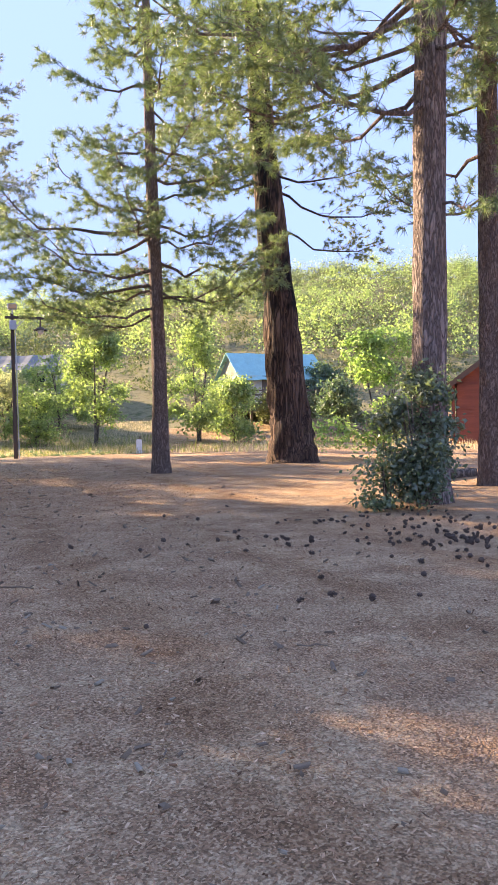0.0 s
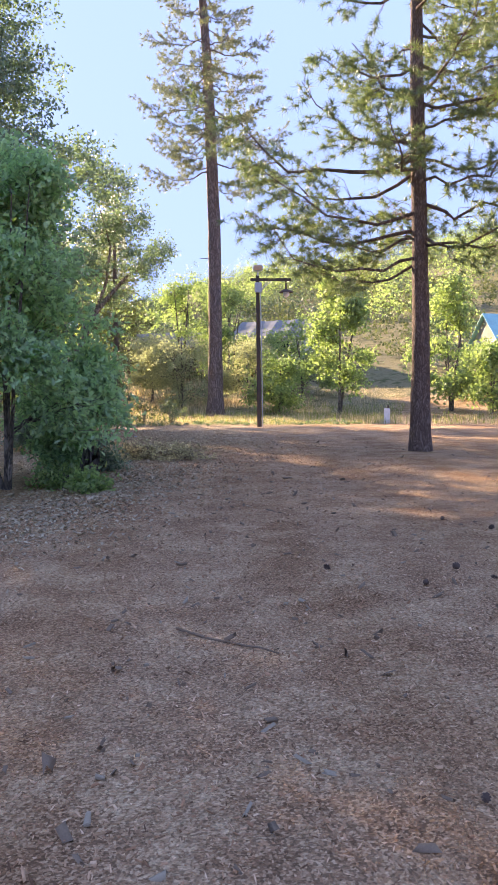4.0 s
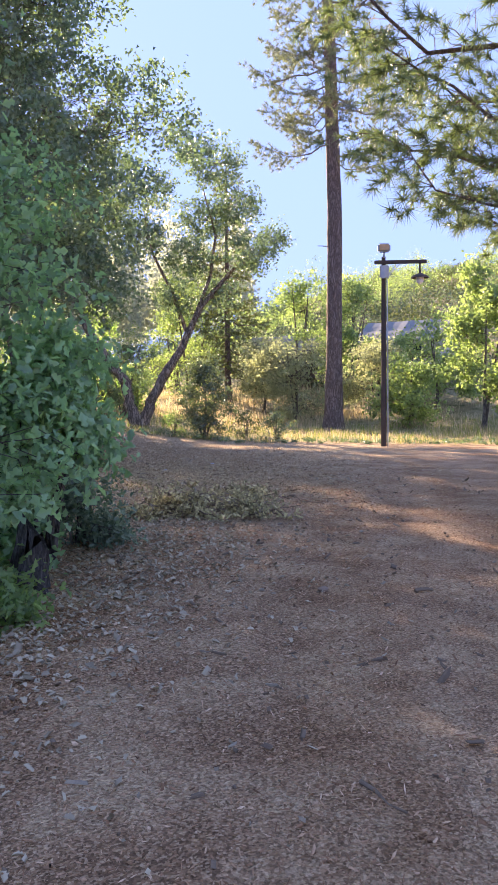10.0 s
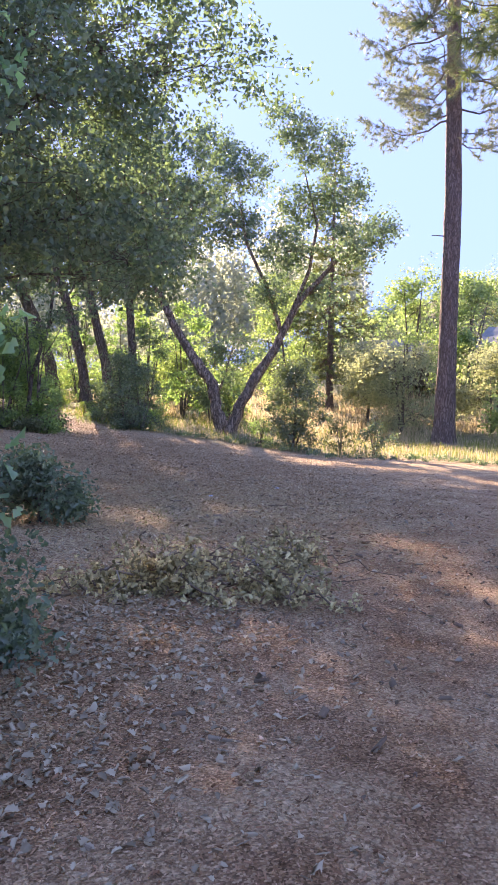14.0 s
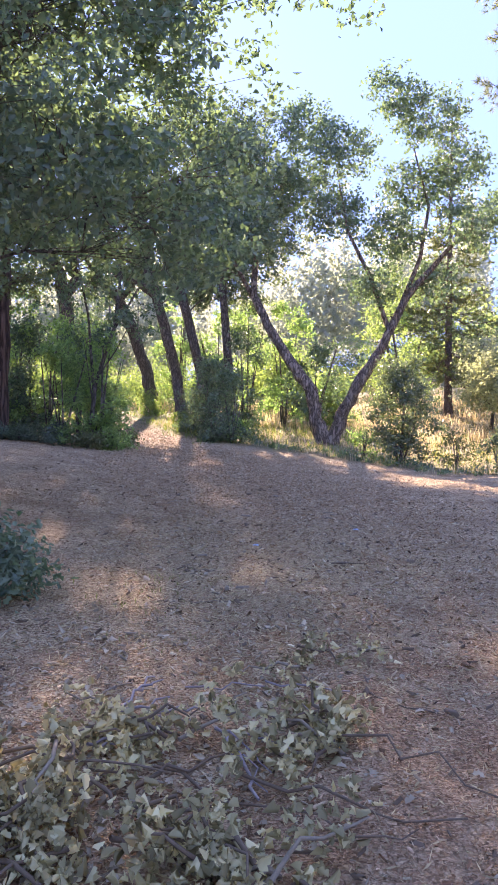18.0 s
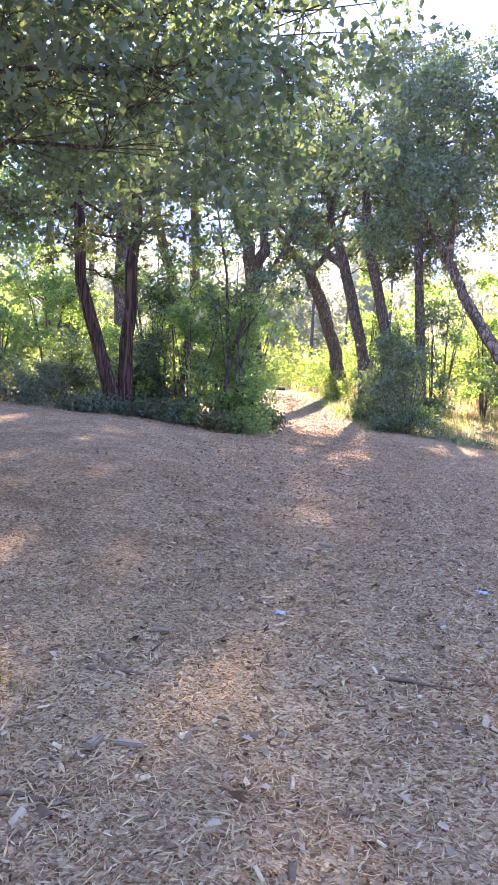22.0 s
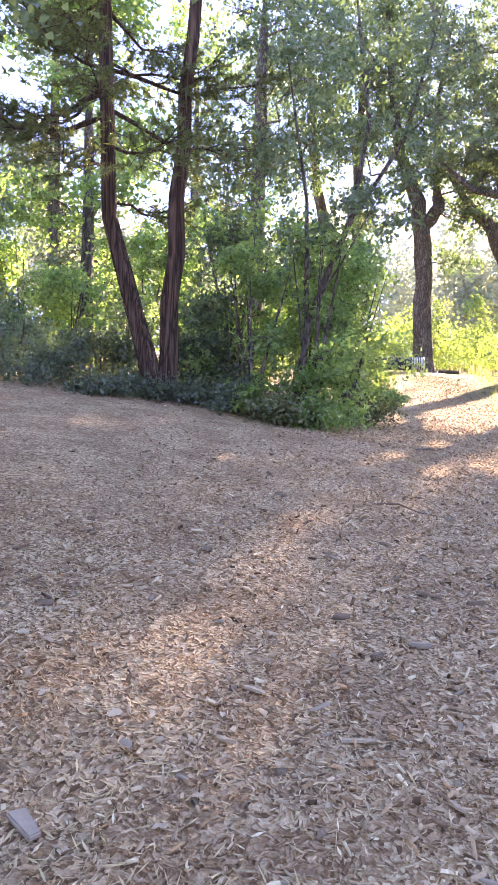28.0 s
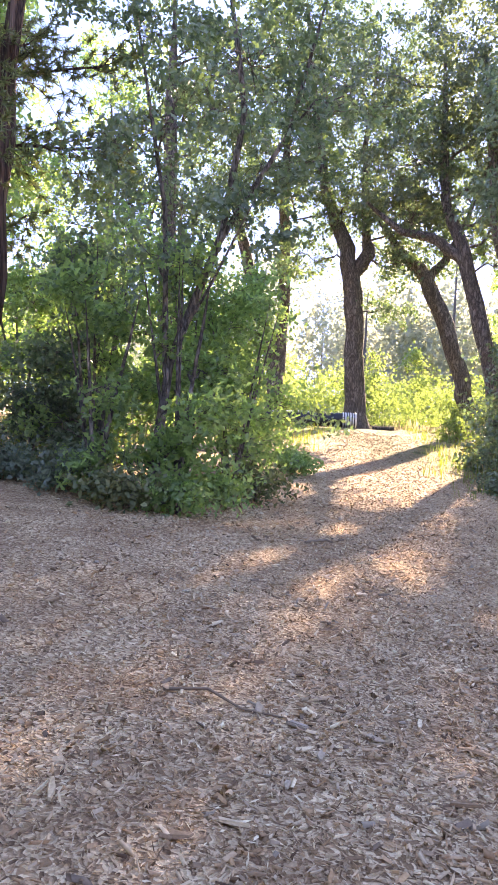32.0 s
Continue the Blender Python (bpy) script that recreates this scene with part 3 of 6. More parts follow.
# ---- trees ----
def broadleaf(name, x, y, stems, blobs, bark, leaf_mat, label, category="tree", leaf=0.11, lobed=False, seed=1, group="", twig=0.25, z=None, flat=0.5, clump=18):
    """A tree or bush: stems along given lines (offsets and radius), boughs to each mass of leaves, twigs, leaves in loose clusters."""
    rng = np.random.default_rng(seed)
    base = empty(name, x, y, (ground_z(x, y) if z is None else z) - 0.06, label, category, group)
    spine = []
    for k, stem in enumerate(stems):
        s = np.array(stem, float)
        t = np.linspace(0, len(s) - 1, (len(s) - 1) * 4 + 1)
        line = np.stack([np.interp(t, range(len(s)), s[:, c]) for c in range(4)], 1)
        sway = rng.standard_normal((len(line), 3)) * line[:, 3:] * 0.09
        sway[0] = 0
        line[:, :3] += sway
        rad = line[:, 3].copy()
        if s[0, 2] < 0.05:
            rad *= 1 + 0.45 * np.exp(-line[:, 2] / 0.35)
        v, f = tube(line[:, :3], rad, 14 if rad[0] > 0.12 else 7, rng, 0.07)
        add("trunk" if k == 0 else "stem", mesh("trunk", v, f, smooth=True), bark, base)
        spine.append(line)
    spine = np.concatenate(spine)
    twigs, cents, leaf_sizes, facings = [], [], [], []
    for k, (bx, by, bz, br, sq, count) in enumerate(blobs):
        c = np.array([bx, by, bz], float)
        dist = np.linalg.norm(spine[:, :3] - c, axis=1) + 1.2 * np.maximum(0, spine[:, 2] - bz + 0.2 * br)
        root = spine[dist.argmin()]
        r0 = min(root[3] * 0.6, 0.012 + (0.022 if len(blobs) < 30 else 0.012) * br)
        bough = bend(root[:3], c, rng, 7, 0.5, 0.08)
        v, f = tube(bough, np.linspace(r0, r0 * 0.3, 7), 6)
        if r0 > 0.035:
            add("bough", mesh("bough", v, f, smooth=True), bark, base)
        else:
            twigs.append((v, f))
        clusters = max(4, count // clump)
        way = rng.standard_normal((clusters, 3))
        way /= np.linalg.norm(way, axis=1, keepdims=True)
        pts = c + way * (br * rng.uniform(0.25, 1.08, clusters) ** 0.6)[:, None] * [1, 1, sq]
        pts[:, 2] = np.maximum(pts[:, 2], 0.1 + 0.1 * rng.random(clusters))
        for p in pts[: 26]:
            q = bough[rng.integers(2, 7)]
            twigs.append(tube(bend(q, p, rng, 4, 0.4, 0.05), np.linspace(r0 * 0.2 + 0.003, 0.003, 4), 3))
        # Each cluster is a spray: leaves along a short twig that points outwards and sags a little.
        own = rng.integers(0, len(pts), count)
        out = pts - c + 0.5 * br * rng.standard_normal((clusters, 3))
        out[:, 2] -= 0.15 * br
        out /= np.linalg.norm(out, axis=1, keepdims=True) + 1e-9
        along = rng.uniform(-0.7, 1.0, count)
        cents.append(pts[own] + out[own] * (along * twig * 1.5)[:, None] + rng.standard_normal((count, 3)) * twig * [0.48, 0.48, 0.3])
        face = out * 0.55 + [0, 0, 0.85] + 0.35 * rng.standard_normal((clusters, 3))
        facings.append(face[own] / np.linalg.norm(face[own], axis=1, keepdims=True))
        leaf_sizes.append(leaf * rng.uniform(0.6, 1.25, count))
    if twigs:
        v, f = joined(twigs)
        tagged(add("twigwork", mesh("twigwork", v, f), bark, base), kind="stuff")
    if cents:
        cents = np.concatenate(cents)
        keep = cents[:, 2] > 0.05
        v, faces = leaves(cents[keep], np.concatenate(leaf_sizes)[keep], rng, lobed, flat=flat, facing=np.concatenate(facings)[keep])
        add("crown", mesh("crown", v, *faces), leaf_mat, base)
    return base


def crown_blobs(rng, cx, cy, lo, hi, radius, number, count, sq=0.75):
    """Masses of leaves filling a rough egg between two heights."""
    out = []
    for _ in range(number):
        s = rng.uniform(0, 1)
        z = lo + (hi - lo) * s
        reach = radius * (0.35 + 0.65 * math.sin(math.pi * min(1, 0.25 + 0.75 * s)))
        a, d = rng.uniform(0, 2 * math.pi), reach * math.sqrt(rng.uniform(0.05, 1)) * 0.8
        br = radius * rng.uniform(0.2, 0.42)
        out.append((cx + d * math.cos(a), cy + d * math.sin(a), z, br, sq, int(count * rng.uniform(0.7, 1.3) / number)))
    return out


def grown(name, x, y, tall, trunk, radius, lo, count, bark, leaf_mat, label, category="tree", seed=1, leaf=0.11, lobed=False, lean=(0.0, 0.0), number=14, group="", stems=1, twig=0.3, flat=0.5, clump=18):
    """A tree with one or more plain rising stems and an uneven crown."""
    rng = np.random.default_rng(seed * 7 + 3)
    lines = []
    for k in range(stems):
        a = rng.uniform(0, 6.28)
        sp = 0.0 if stems == 1 else rng.uniform(0.1, 0.26) * tall
        ex, ey = lean[0] + sp * math.cos(a), lean[1] + sp * math.sin(a)
        r = trunk * (1 if k == 0 else 0.7)
        o = 0.0 if k == 0 else trunk * 1.2
        lines.append([(o * math.cos(a), o * math.sin(a), 0, r), (ex * 0.3 + o * math.cos(a), ey * 0.3 + o * math.sin(a), tall * 0.33, r * 0.8), (ex * 0.7, ey * 0.7, tall * 0.63, r * 0.5), (ex * 0.9, ey * 0.9, tall * 0.8, r * 0.12)])
    blobs = crown_blobs(rng, lean[0] * 0.7, lean[1] * 0.7, lo, tall - radius * 0.2, radius, number, count)
    return broadleaf(name, x, y, lines, blobs, bark, leaf_mat, label, category, leaf, lobed, seed, group, twig, flat=flat, clump=clump)


def pine(name, x, y, line, whorls, bark, needle_mat, label, seed=1, length=0.2, needles=26, width=0.009, droop=0.12, tuft_gap=0.3, category="pine tree", flare=0.35, stubs=(), lump=0.06, spread=0.75):
    """A conifer: tapering trunk, crooked limbs at given heights, bearings and lengths, side twigs with needle bunches."""
    rng = np.random.default_rng(seed)
    base = empty(name, x, y, ground_z(x, y) - 0.08, label, category)
    s = np.array(line, float)
    t = np.linspace(0, len(s) - 1, (len(s) - 1) * 7 + 1)
    trunk = np.stack([np.interp(t, range(len(s)), s[:, c]) for c in range(4)], 1)
    rad = trunk[:, 3] * (1 + flare * np.exp(-trunk[:, 2] / 0.5))
    v, f = tube(trunk[:, :3], rad, 22, rng, lump * 0.5)
    add("trunk", mesh("trunk", v, f, smooth=True), bark, base)
    for h, bearing, size in stubs:
        p = [np.interp(h, trunk[:, 2], trunk[:, c]) for c in range(3)]
        a = radians(bearing)
        q = (p[0] + size * math.cos(a), p[1] + size * math.sin(a), p[2] + 0.05 * size)
        v, f = tube(bend(p, q, rng, 4, 0.1), np.linspace(0.07, 0.05, 4) if bark is burnt_bark else np.linspace(0.035, 0.015, 4), 6)
        add("branch_stub", mesh("branch_stub", v, f, smooth=True), pale_stick if bark is burnt_bark else bark, base)
    twigs, ends, ways = [], [], []
    for h, bearing, size, bare, rise in whorls:
        a = radians(bearing)
        p = np.array([np.interp(h, trunk[:, 2], trunk[:, c]) for c in range(3)])
        out = np.array([math.cos(a), math.sin(a), 0])
        n = 8
        u = np.linspace(0, 1, n)[:, None]
        limb = p + out * size * u + np.array([0, 0, 1.0]) * size * (rise * u - droop * np.sin(np.pi * u) + 0.12 * u ** 3)
        limb[1:-1] += rng.standard_normal((n - 2, 3)) * 0.022 * size
        r0 = 0.014 + 0.009 * size
        v, f = tube(limb, np.linspace(r0, 0.008, n), 6)
        add("limb", mesh("limb", v, f, smooth=True), bark, base)
        for s0 in np.arange(bare * size, size + 0.01, tuft_gap):
            w = min(s0 / size, 1) * (n - 1)
            k = min(int(w), n - 2)
            q = limb[k] + (limb[k + 1] - limb[k]) * (w - k)
            for side in (-1, 1, -1, 1):
                reach = rng.uniform(0.22, 0.46) * (size - s0 * 0.6) + 0.15
                d = out * rng.uniform(0.3, 1.0) + side * np.array([-out[1], out[0], 0]) * rng.uniform(0.3, 1.0) + np.array([0, 0, rng.uniform(-0.55, 0.5)])
                d /= np.linalg.norm(d)
                e = q + d * reach
                tw = bend(q, e, rng, 4, 0.3, 0.05)
                twigs.append(tube(tw, np.linspace(0.009, 0.003, 4), 3))
                for g in np.arange(1.0, 0.4, -max(0.24, 1.1 * length / reach)):
                    ends.append(tw[0] + (tw[-1] - tw[0]) * g + rng.standard_normal(3) * 0.03)
                    ways.append(d + [0, 0, 0.35])
    if twigs:
        v, f = joined(twigs)
        tagged(add("twigwork", mesh("twigwork", v, f), bark, base), kind="stuff")
    if ends:
        ways = np.array(ways)
        ways /= np.linalg.norm(ways, axis=1, keepdims=True)
        v, f = tufts(np.array(ends), ways, rng, needles, length, width, spread)
        add("crown", mesh("crown", v, f), needle_mat, base)
    return base


def whorled(rng, lo, hi, gap, reach_lo, reach_hi, bare=0.35, rise=0.1, per=2):
    """Limbs from one height to another, their reach running from reach_lo to reach_hi."""
    out, h, a = [], lo, rng.uniform(0, 360)
    while h < hi:
        s = (h - lo) / (hi - lo)
        for _ in range(per):
            a += rng.uniform(95, 165)
            out.append((h + rng.uniform(-0.2, 0.2), a, (reach_lo + (reach_hi - reach_lo) * s) * rng.uniform(0.65, 1.15), bare, rise + rng.uniform(-0.08, 0.12)))
        h += gap * rng.uniform(0.7, 1.3)
    return out


R = np.random.default_rng(11)
# The pines round the parking ground.
pine("young_pine", 1.87, 20.6, [(0, 0, 0, 0.22), (0.0, 0, 3.2, 0.185), (-0.11, 0.1, 8.6, 0.14), (-0.16, 0.1, 14, 0.085), (-0.1, 0.1, 18.4, 0.02)],
     [(6.6, 196, 4.9, 0.4, 0.08), (6.3, 168, 3.6, 0.4, 0.0), (5.0, 182, 3.8, 0.35, 0.05), (5.6, 20, 3.4, 0.3, 0.1), (4.4, 205, 3.2, 0.4, -0.02), (4.3, 172, 2.6, 0.35, -0.08), (4.9, 340, 3.0, 0.35, -0.05)] + whorled(R, 4.8, 17.8, 0.46, 3.8, 0.7, 0.25, 0.1),
     pine_bark, pine_needle, "young ponderosa pine with long yellow-green needles", 3, tuft_gap=0.38, needles=52, width=0.0066, spread=1.3, length=0.205)
pine("tall_pine", -10.15, 45.7, [(0, 0, 0, 0.46), (0.05, 0.03, 4.2, 0.38), (0.1, 0.05, 10.5, 0.35), (-0.1, 0, 19, 0.28), (-0.5, -0.2, 26.5, 0.15), (-0.6, -0.2, 31, 0.03)],
     [(13.9, 196, 3.6, 0.2, -0.05), (13.4, 350, 2.6, 0.2, -0.05), (14.4, 10, 3.4, 0.2, 0.0), (13.0, 20, 2.2, 0.3, -0.1), (15.2, 205, 3.0, 0.2, 0.0), (15.0, 160, 2.4, 0.25, 0.0), (14.2, 230, 2.6, 0.25, 0.0), (14.8, 300, 2.4, 0.25, 0.0)] + whorled(R, 15.6, 30, 0.5, 4.2, 1.2, 0.35, 0.0),
     tall_bark, grey_needle, "tall ponderosa pine with a bare lower trunk and thin crown", 4, stubs=[(9.0, 210, 0.85)], tuft_gap=0.34, width=0.012, needles=26, length=0.24, spread=1.0)
pine("burnt_cedar", 5.79, 24.2, [(0, 0, 0, 0.7), (-0.1, 0, 1.6, 0.6), (-0.35, 0.1, 5, 0.5), (-0.75, 0.2, 10, 0.39), (-1.1, 0.2, 17, 0.24), (-1.2, 0.2, 25, 0.04)],
     [(7.6, 330, 3.4, 0.5, -0.45), (8.6, 350, 3.8, 0.4, -0.3), (9.2, 200, 3.0, 0.4, -0.2)] + whorled(R, 9.0, 23, 0.5, 3.4, 1.0, 0.3, -0.12),
     burnt_bark, cedar_leaf, "tall cedar with a fire-blackened, furrowed trunk", 5, stubs=[(h, b, 0.5) for h, b in ((5.3, 255), (4.1, 262), (3.4, 250), (6.2, 280), (4.7, 285), (7.0, 250), (5.8, 240), (3.0, 275), (4.5, 245))], tuft_gap=0.4, length=0.16, width=0.012, needles=22, flare=0.3, lump=0.14, spread=1.0, category="cedar tree")
pine("large_pine", 6.6, 12.6, [(0, 0, 0, 0.28), (0.0, 0, 3, 0.27), (0.05, 0, 8, 0.25), (0.1, 0.1, 15, 0.19), (0.1, 0.1, 23, 0.04)],
     [(6.6, 215, 3.8, 0.35, -0.1), (7.2, 160, 4.2, 0.35, -0.08), (7.6, 260, 3.0, 0.3, -0.12), (6.9, 120, 3.4, 0.4, -0.05), (5.0, 300, 1.8, 0.4, -0.15), (7.9, 186, 5.0, 0.3, -0.06), (8.7, 203, 4.6, 0.3, -0.08), (8.3, 148, 4.8, 0.3, -0.04), (9.3, 172, 5.0, 0.3, -0.06)] + whorled(R, 7.6, 21, 0.5, 3.9, 1.0, 0.3, 0.0),
     tall_bark, pine_needle, "large ponderosa pine with a furrowed grey-brown trunk", 6, tuft_gap=0.38, width=0.0066, needles=50, spread=1.3, length=0.2, stubs=[(5.1, 250, 0.5)])
pine("second_pine", 8.6, 15.1, [(0, 0, 0, 0.23), (-0.02, 0, 3, 0.21), (-0.05, 0, 8, 0.19), (0, 0.1, 20, 0.03)],
     whorled(R, 5.6, 19, 0.8, 3.2, 1.0, 0.3, 0.0), pine_bark, pine_needle, "ponderosa pine beside the larger trunk", 7, tuft_gap=0.4)
pine("young_fir", -21.0, 57.0, [(0, 0, 0, 0.22), (0, 0, 7, 0.16), (0.1, 0, 17, 0.03)], whorled(R, 2.6, 16.5, 0.4, 3.2, 0.7, 0.15, -0.1),
     pine_bark, cedar_leaf, "slender fir with drooping grey-green branches", 8, tuft_gap=0.5, width=0.02, needles=16, category="fir tree")

# The forked oak at the edge of the clearing.
U, W = (0.84, 0.545), (-0.545, 0.84)


def off(u, w, z, r, k=1.13):
    return (k * (u * U[0] + w * W[0]), k * (u * U[1] + w * W[1]), k * z, 0.85 * r)


oak_stems = [
    [off(0, 0, 0, 0.36), off(-0.35, 0, 1.0, 0.3), off(-0.5, 0, 2.0, 0.3), off(-1.3, 0.1, 3.1, 0.24), off(-2.1, 0.2, 4.4, 0.2), off(-2.6, 0.3, 5.5, 0.17), off(-2.5, 0.4, 7.6, 0.1), off(-2.2, 0.4, 10.5, 0.04)],
    [off(0.15, 0, 0, 0.34), off(0.6, 0, 1.1, 0.28), off(1.15, 0, 2.2, 0.27), off(2.0, -0.1, 3.5, 0.21), off(2.8, -0.2, 5.2, 0.17), off(4.4, -0.3, 7.0, 0.09), off(6.2, -0.3, 7.9, 0.03)],
    [off(2.5, -0.2, 4.6, 0.13), off(3.3, 0, 6.6, 0.1), off(3.6, 0.1, 8.4, 0.07), off(3.1, 0.2, 10.4, 0.03)],
    [off(2.2, -0.1, 4.2, 0.12), off(1.6, 0.1, 6.0, 0.1), off(0.8, 0.1, 7.6, 0.07), off(0.4, 0.1, 9.8, 0.03)],
    [off(-2.5, 0.3, 5.2, 0.12), off(-3.6, 0.4, 7.2, 0.08), off(-4.4, 0.4, 9.0, 0.03)],
]
oak_masses = []
for u, z, r, c in ((-4.4, 8.6, 1.3, 900), (-2.6, 7.4, 1.2, 800), (-3.2, 10.2, 1.4, 900), (-1.6, 9.4, 1.2, 800), (-0.8, 11.4, 1.3, 700), (0.4, 8.4, 1.1, 700), (0.6, 10.2, 1.2, 700),
                   (2.4, 7.4, 1.1, 700), (3.0, 9.2, 1.2, 700), (3.6, 11.4, 1.3, 700), (4.6, 9.6, 1.2, 600), (5.0, 7.6, 1.1, 600), (6.2, 8.4, 0.9, 350), (1.8, 5.6, 1.0, 500), (2.3, 12.2, 1.0, 400), (-4.6, 6.4, 1.1, 500), (3.9, 5.9, 1.0, 500)):
    o = off(u, R.uniform(-1, 1), z, 0)
    oak_masses.append((o[0], o[1], o[2], r * 1.1, 0.8, int(c * 3.1)))
broadleaf("forked_oak", -19.2, 42.2, oak_stems, oak_masses, pale_bark, crown_leaf, "old live oak forked low into two leaning stems", leaf=0.15, seed=21, twig=0.26, clump=16)

# The oaks and the shrubby thicket beside the parking ground.
for k, (x, y, tall, rad, lo, cnt, n) in enumerate(((-4.1, 13.2, 5.4, 1.75, 0.95, 17000, 20), (-6.0, 14.4, 7.4, 2.5, 0.6, 19000, 20), (-5.1, 10.4, 5.2, 1.9, 0.5, 9000, 14), (-3.55, 14.75, 2.6, 0.85, 0.3, 7000, 11))):
    grown("thicket_oak", x, y, tall, 0.036 if k == 3 else 0.045, rad, lo, cnt, oak_bark, thicket_leaf, "shrubby black oak with dark lobed leaves down to the ground", "oak tree", 31 + k, 0.105, True, number=n, stems=4, group="thicket oaks", twig=0.2, flat=0.36, clump=26)
# First crown overhangs the way; the other five are unseen, added for ground shade.
for k, (x, y, tall, trunk, rad, lo, cnt) in enumerate(((-11.0, 21.6, 12.5, 0.28, 5.2, 3.4, 96000), (-13.5, 14.0, 13.0, 0.3, 4.6, 2.2, 4500), (-17.5, 19.5, 14.0, 0.3, 4.8, 2.0, 5500), (-12.5, 6.5, 12.0, 0.28, 4.4, 1.8, 5000), (-22.5, 22.5, 15.0, 0.3, 4.6, 2.0, 6000), (-19.0, 11.0, 14.0, 0.3, 4.8, 1.5, 5000))):
    grown("overhang_and_shade_oak", x, y, tall, trunk, rad, lo, cnt, oak_bark, crown_leaf if k == 0 else oak_leaf, "tall black oak of the overhang and of the unseen row added for shade", "oak tree", 41 + k, 0.108 if k == 0 else 0.17, False, number=60 if k == 0 else 26, group="oaks of the wood", twig=0.24, flat=0.4, clump=34)

# The leaning trunks at the far end of the clearing.
L1, L2 = (0.5, 0.866), (-0.866, 0.5)


def tilted(u, w, z, r):
    """Offsets across and along the line of sight from the clearing to the far trees."""
    return (u * L1[0] + w * L2[0], u * L1[1] + w * L2[1], z, r)


def leaning(name, x, y, line, masses, label, seed, leaf_mat=oak_leaf, bark=oak_bark, count=820, leaf=0.15, more=(), scale=1.0, girth=0.9):
    rng = np.random.default_rng(seed)
    stems = [[tilted(*(scale * v for v in p[:3]), scale * girth * p[3]) for p in s] for s in (line, *more)]
    blobs = []
    for u, w, z, r in ([scale * v for v in m] for m in masses):
        o = tilted(u, w, z, r)
        blobs.append((o[0], o[1], z, r, 0.75, int(count * r * r * rng.uniform(0.6, 0.95))))
    return broadleaf(name, x, y, stems, blobs, bark, leaf_mat, label, "oak tree", leaf, False, seed, "oaks of the wood", 0.27, clump=36)


leaning("leaning_oak", -35.2, 47.7, [(0, 0, 0, 0.36), (-0.4, 0, 2, 0.33), (-1.1, 0, 4.2, 0.33), (-1.9, 0, 6.0, 0.3), (-2.9, 0, 7.0, 0.16), (-4.0, 0.3, 8.6, 0.06)],
        [(-3.4, 0, 8.6, 1.7), (-3.4, 0.4, 6.7, 1.1), (-0.6, 0.4, 7.4, 1.2), (-1.6, 0.5, 9.6, 1.9), (0.4, 0.5, 10.8, 2.0), (-2.6, 0, 11.6, 1.8), (1.8, 0, 9.0, 1.5), (0.6, 0.2, 7.4, 1.2), (2.2, 0.5, 7.0, 1.4), (-5.0, 0.3, 8.4, 1.4), (3.4, 0, 8.2, 1.5), (-6.2, 0, 9.6, 1.5)], "oak trunk leaning over the path", 51, scale=1.09,
        more=([(-1.9, 0, 5.9, 0.2), (-1.2, 0, 6.6, 0.16), (-0.4, 0.2, 8.2, 0.1), (0.3, 0.3, 10.5, 0.04)],))
leaning("big_oak", -37.6, 43.6, [(0, 0, 0, 0.52), (-0.15, 0, 2.5, 0.42), (-0.2, 0, 5.2, 0.42), (-0.6, 0, 7.6, 0.36), (-1.6, 0.2, 10, 0.24), (-2.2, 0.3, 14, 0.14), (-2.6, 0.3, 18, 0.04)],
        [(-3.4, 0, 11.5, 2.6), (-1.0, 0.5, 13.5, 2.8), (1.2, 0.5, 12.0, 2.4), (-5.6, 0, 14.0, 2.6), (0.8, 0, 16.0, 2.6), (-2.6, 0, 17.5, 2.8), (-0.6, -0.8, 9.5, 1.5), (1.3, -0.6, 5.2, 1.1), (2.2, 0.2, 6.9, 1.4), (3.0, 0, 8.6, 1.6), (-2.6, 0, 7.2, 1.5), (-5.5, -1, 9.5, 2.0)],
        "old oak with a thick burred trunk beside the pipes", 52, more=([(-0.3, 0, 6.6, 0.3), (0.3, 0, 7.4, 0.32), (0.2, 0.1, 8.0, 0.2), (0.0, 0.2, 12.0, 0.12), (0.5, 0.3, 16, 0.04)],))
leaning("twin_oak", -41.5, 41.6, [(0, 0, 0, 0.5), (-0.1, 0, 2.6, 0.42), (-0.9, 0, 5.4, 0.34), (-1.9, 0, 9.0, 0.28), (-2.6, 0, 16, 0.08)],
        [(-2.4, 0, 12, 2.5), (0.4, 0, 13, 2.6), (-4.6, 0, 14.5, 2.4), (1.8, 0, 16, 2.4), (-1.2, 0, 17, 2.4)], "oak with two trunks rising from one foot", 53,
        more=([(0.1, 0, 2.4, 0.33), (0.25, 0, 6.0, 0.3), (0.1, 0, 11, 0.24), (0.2, 0, 17, 0.06)],))
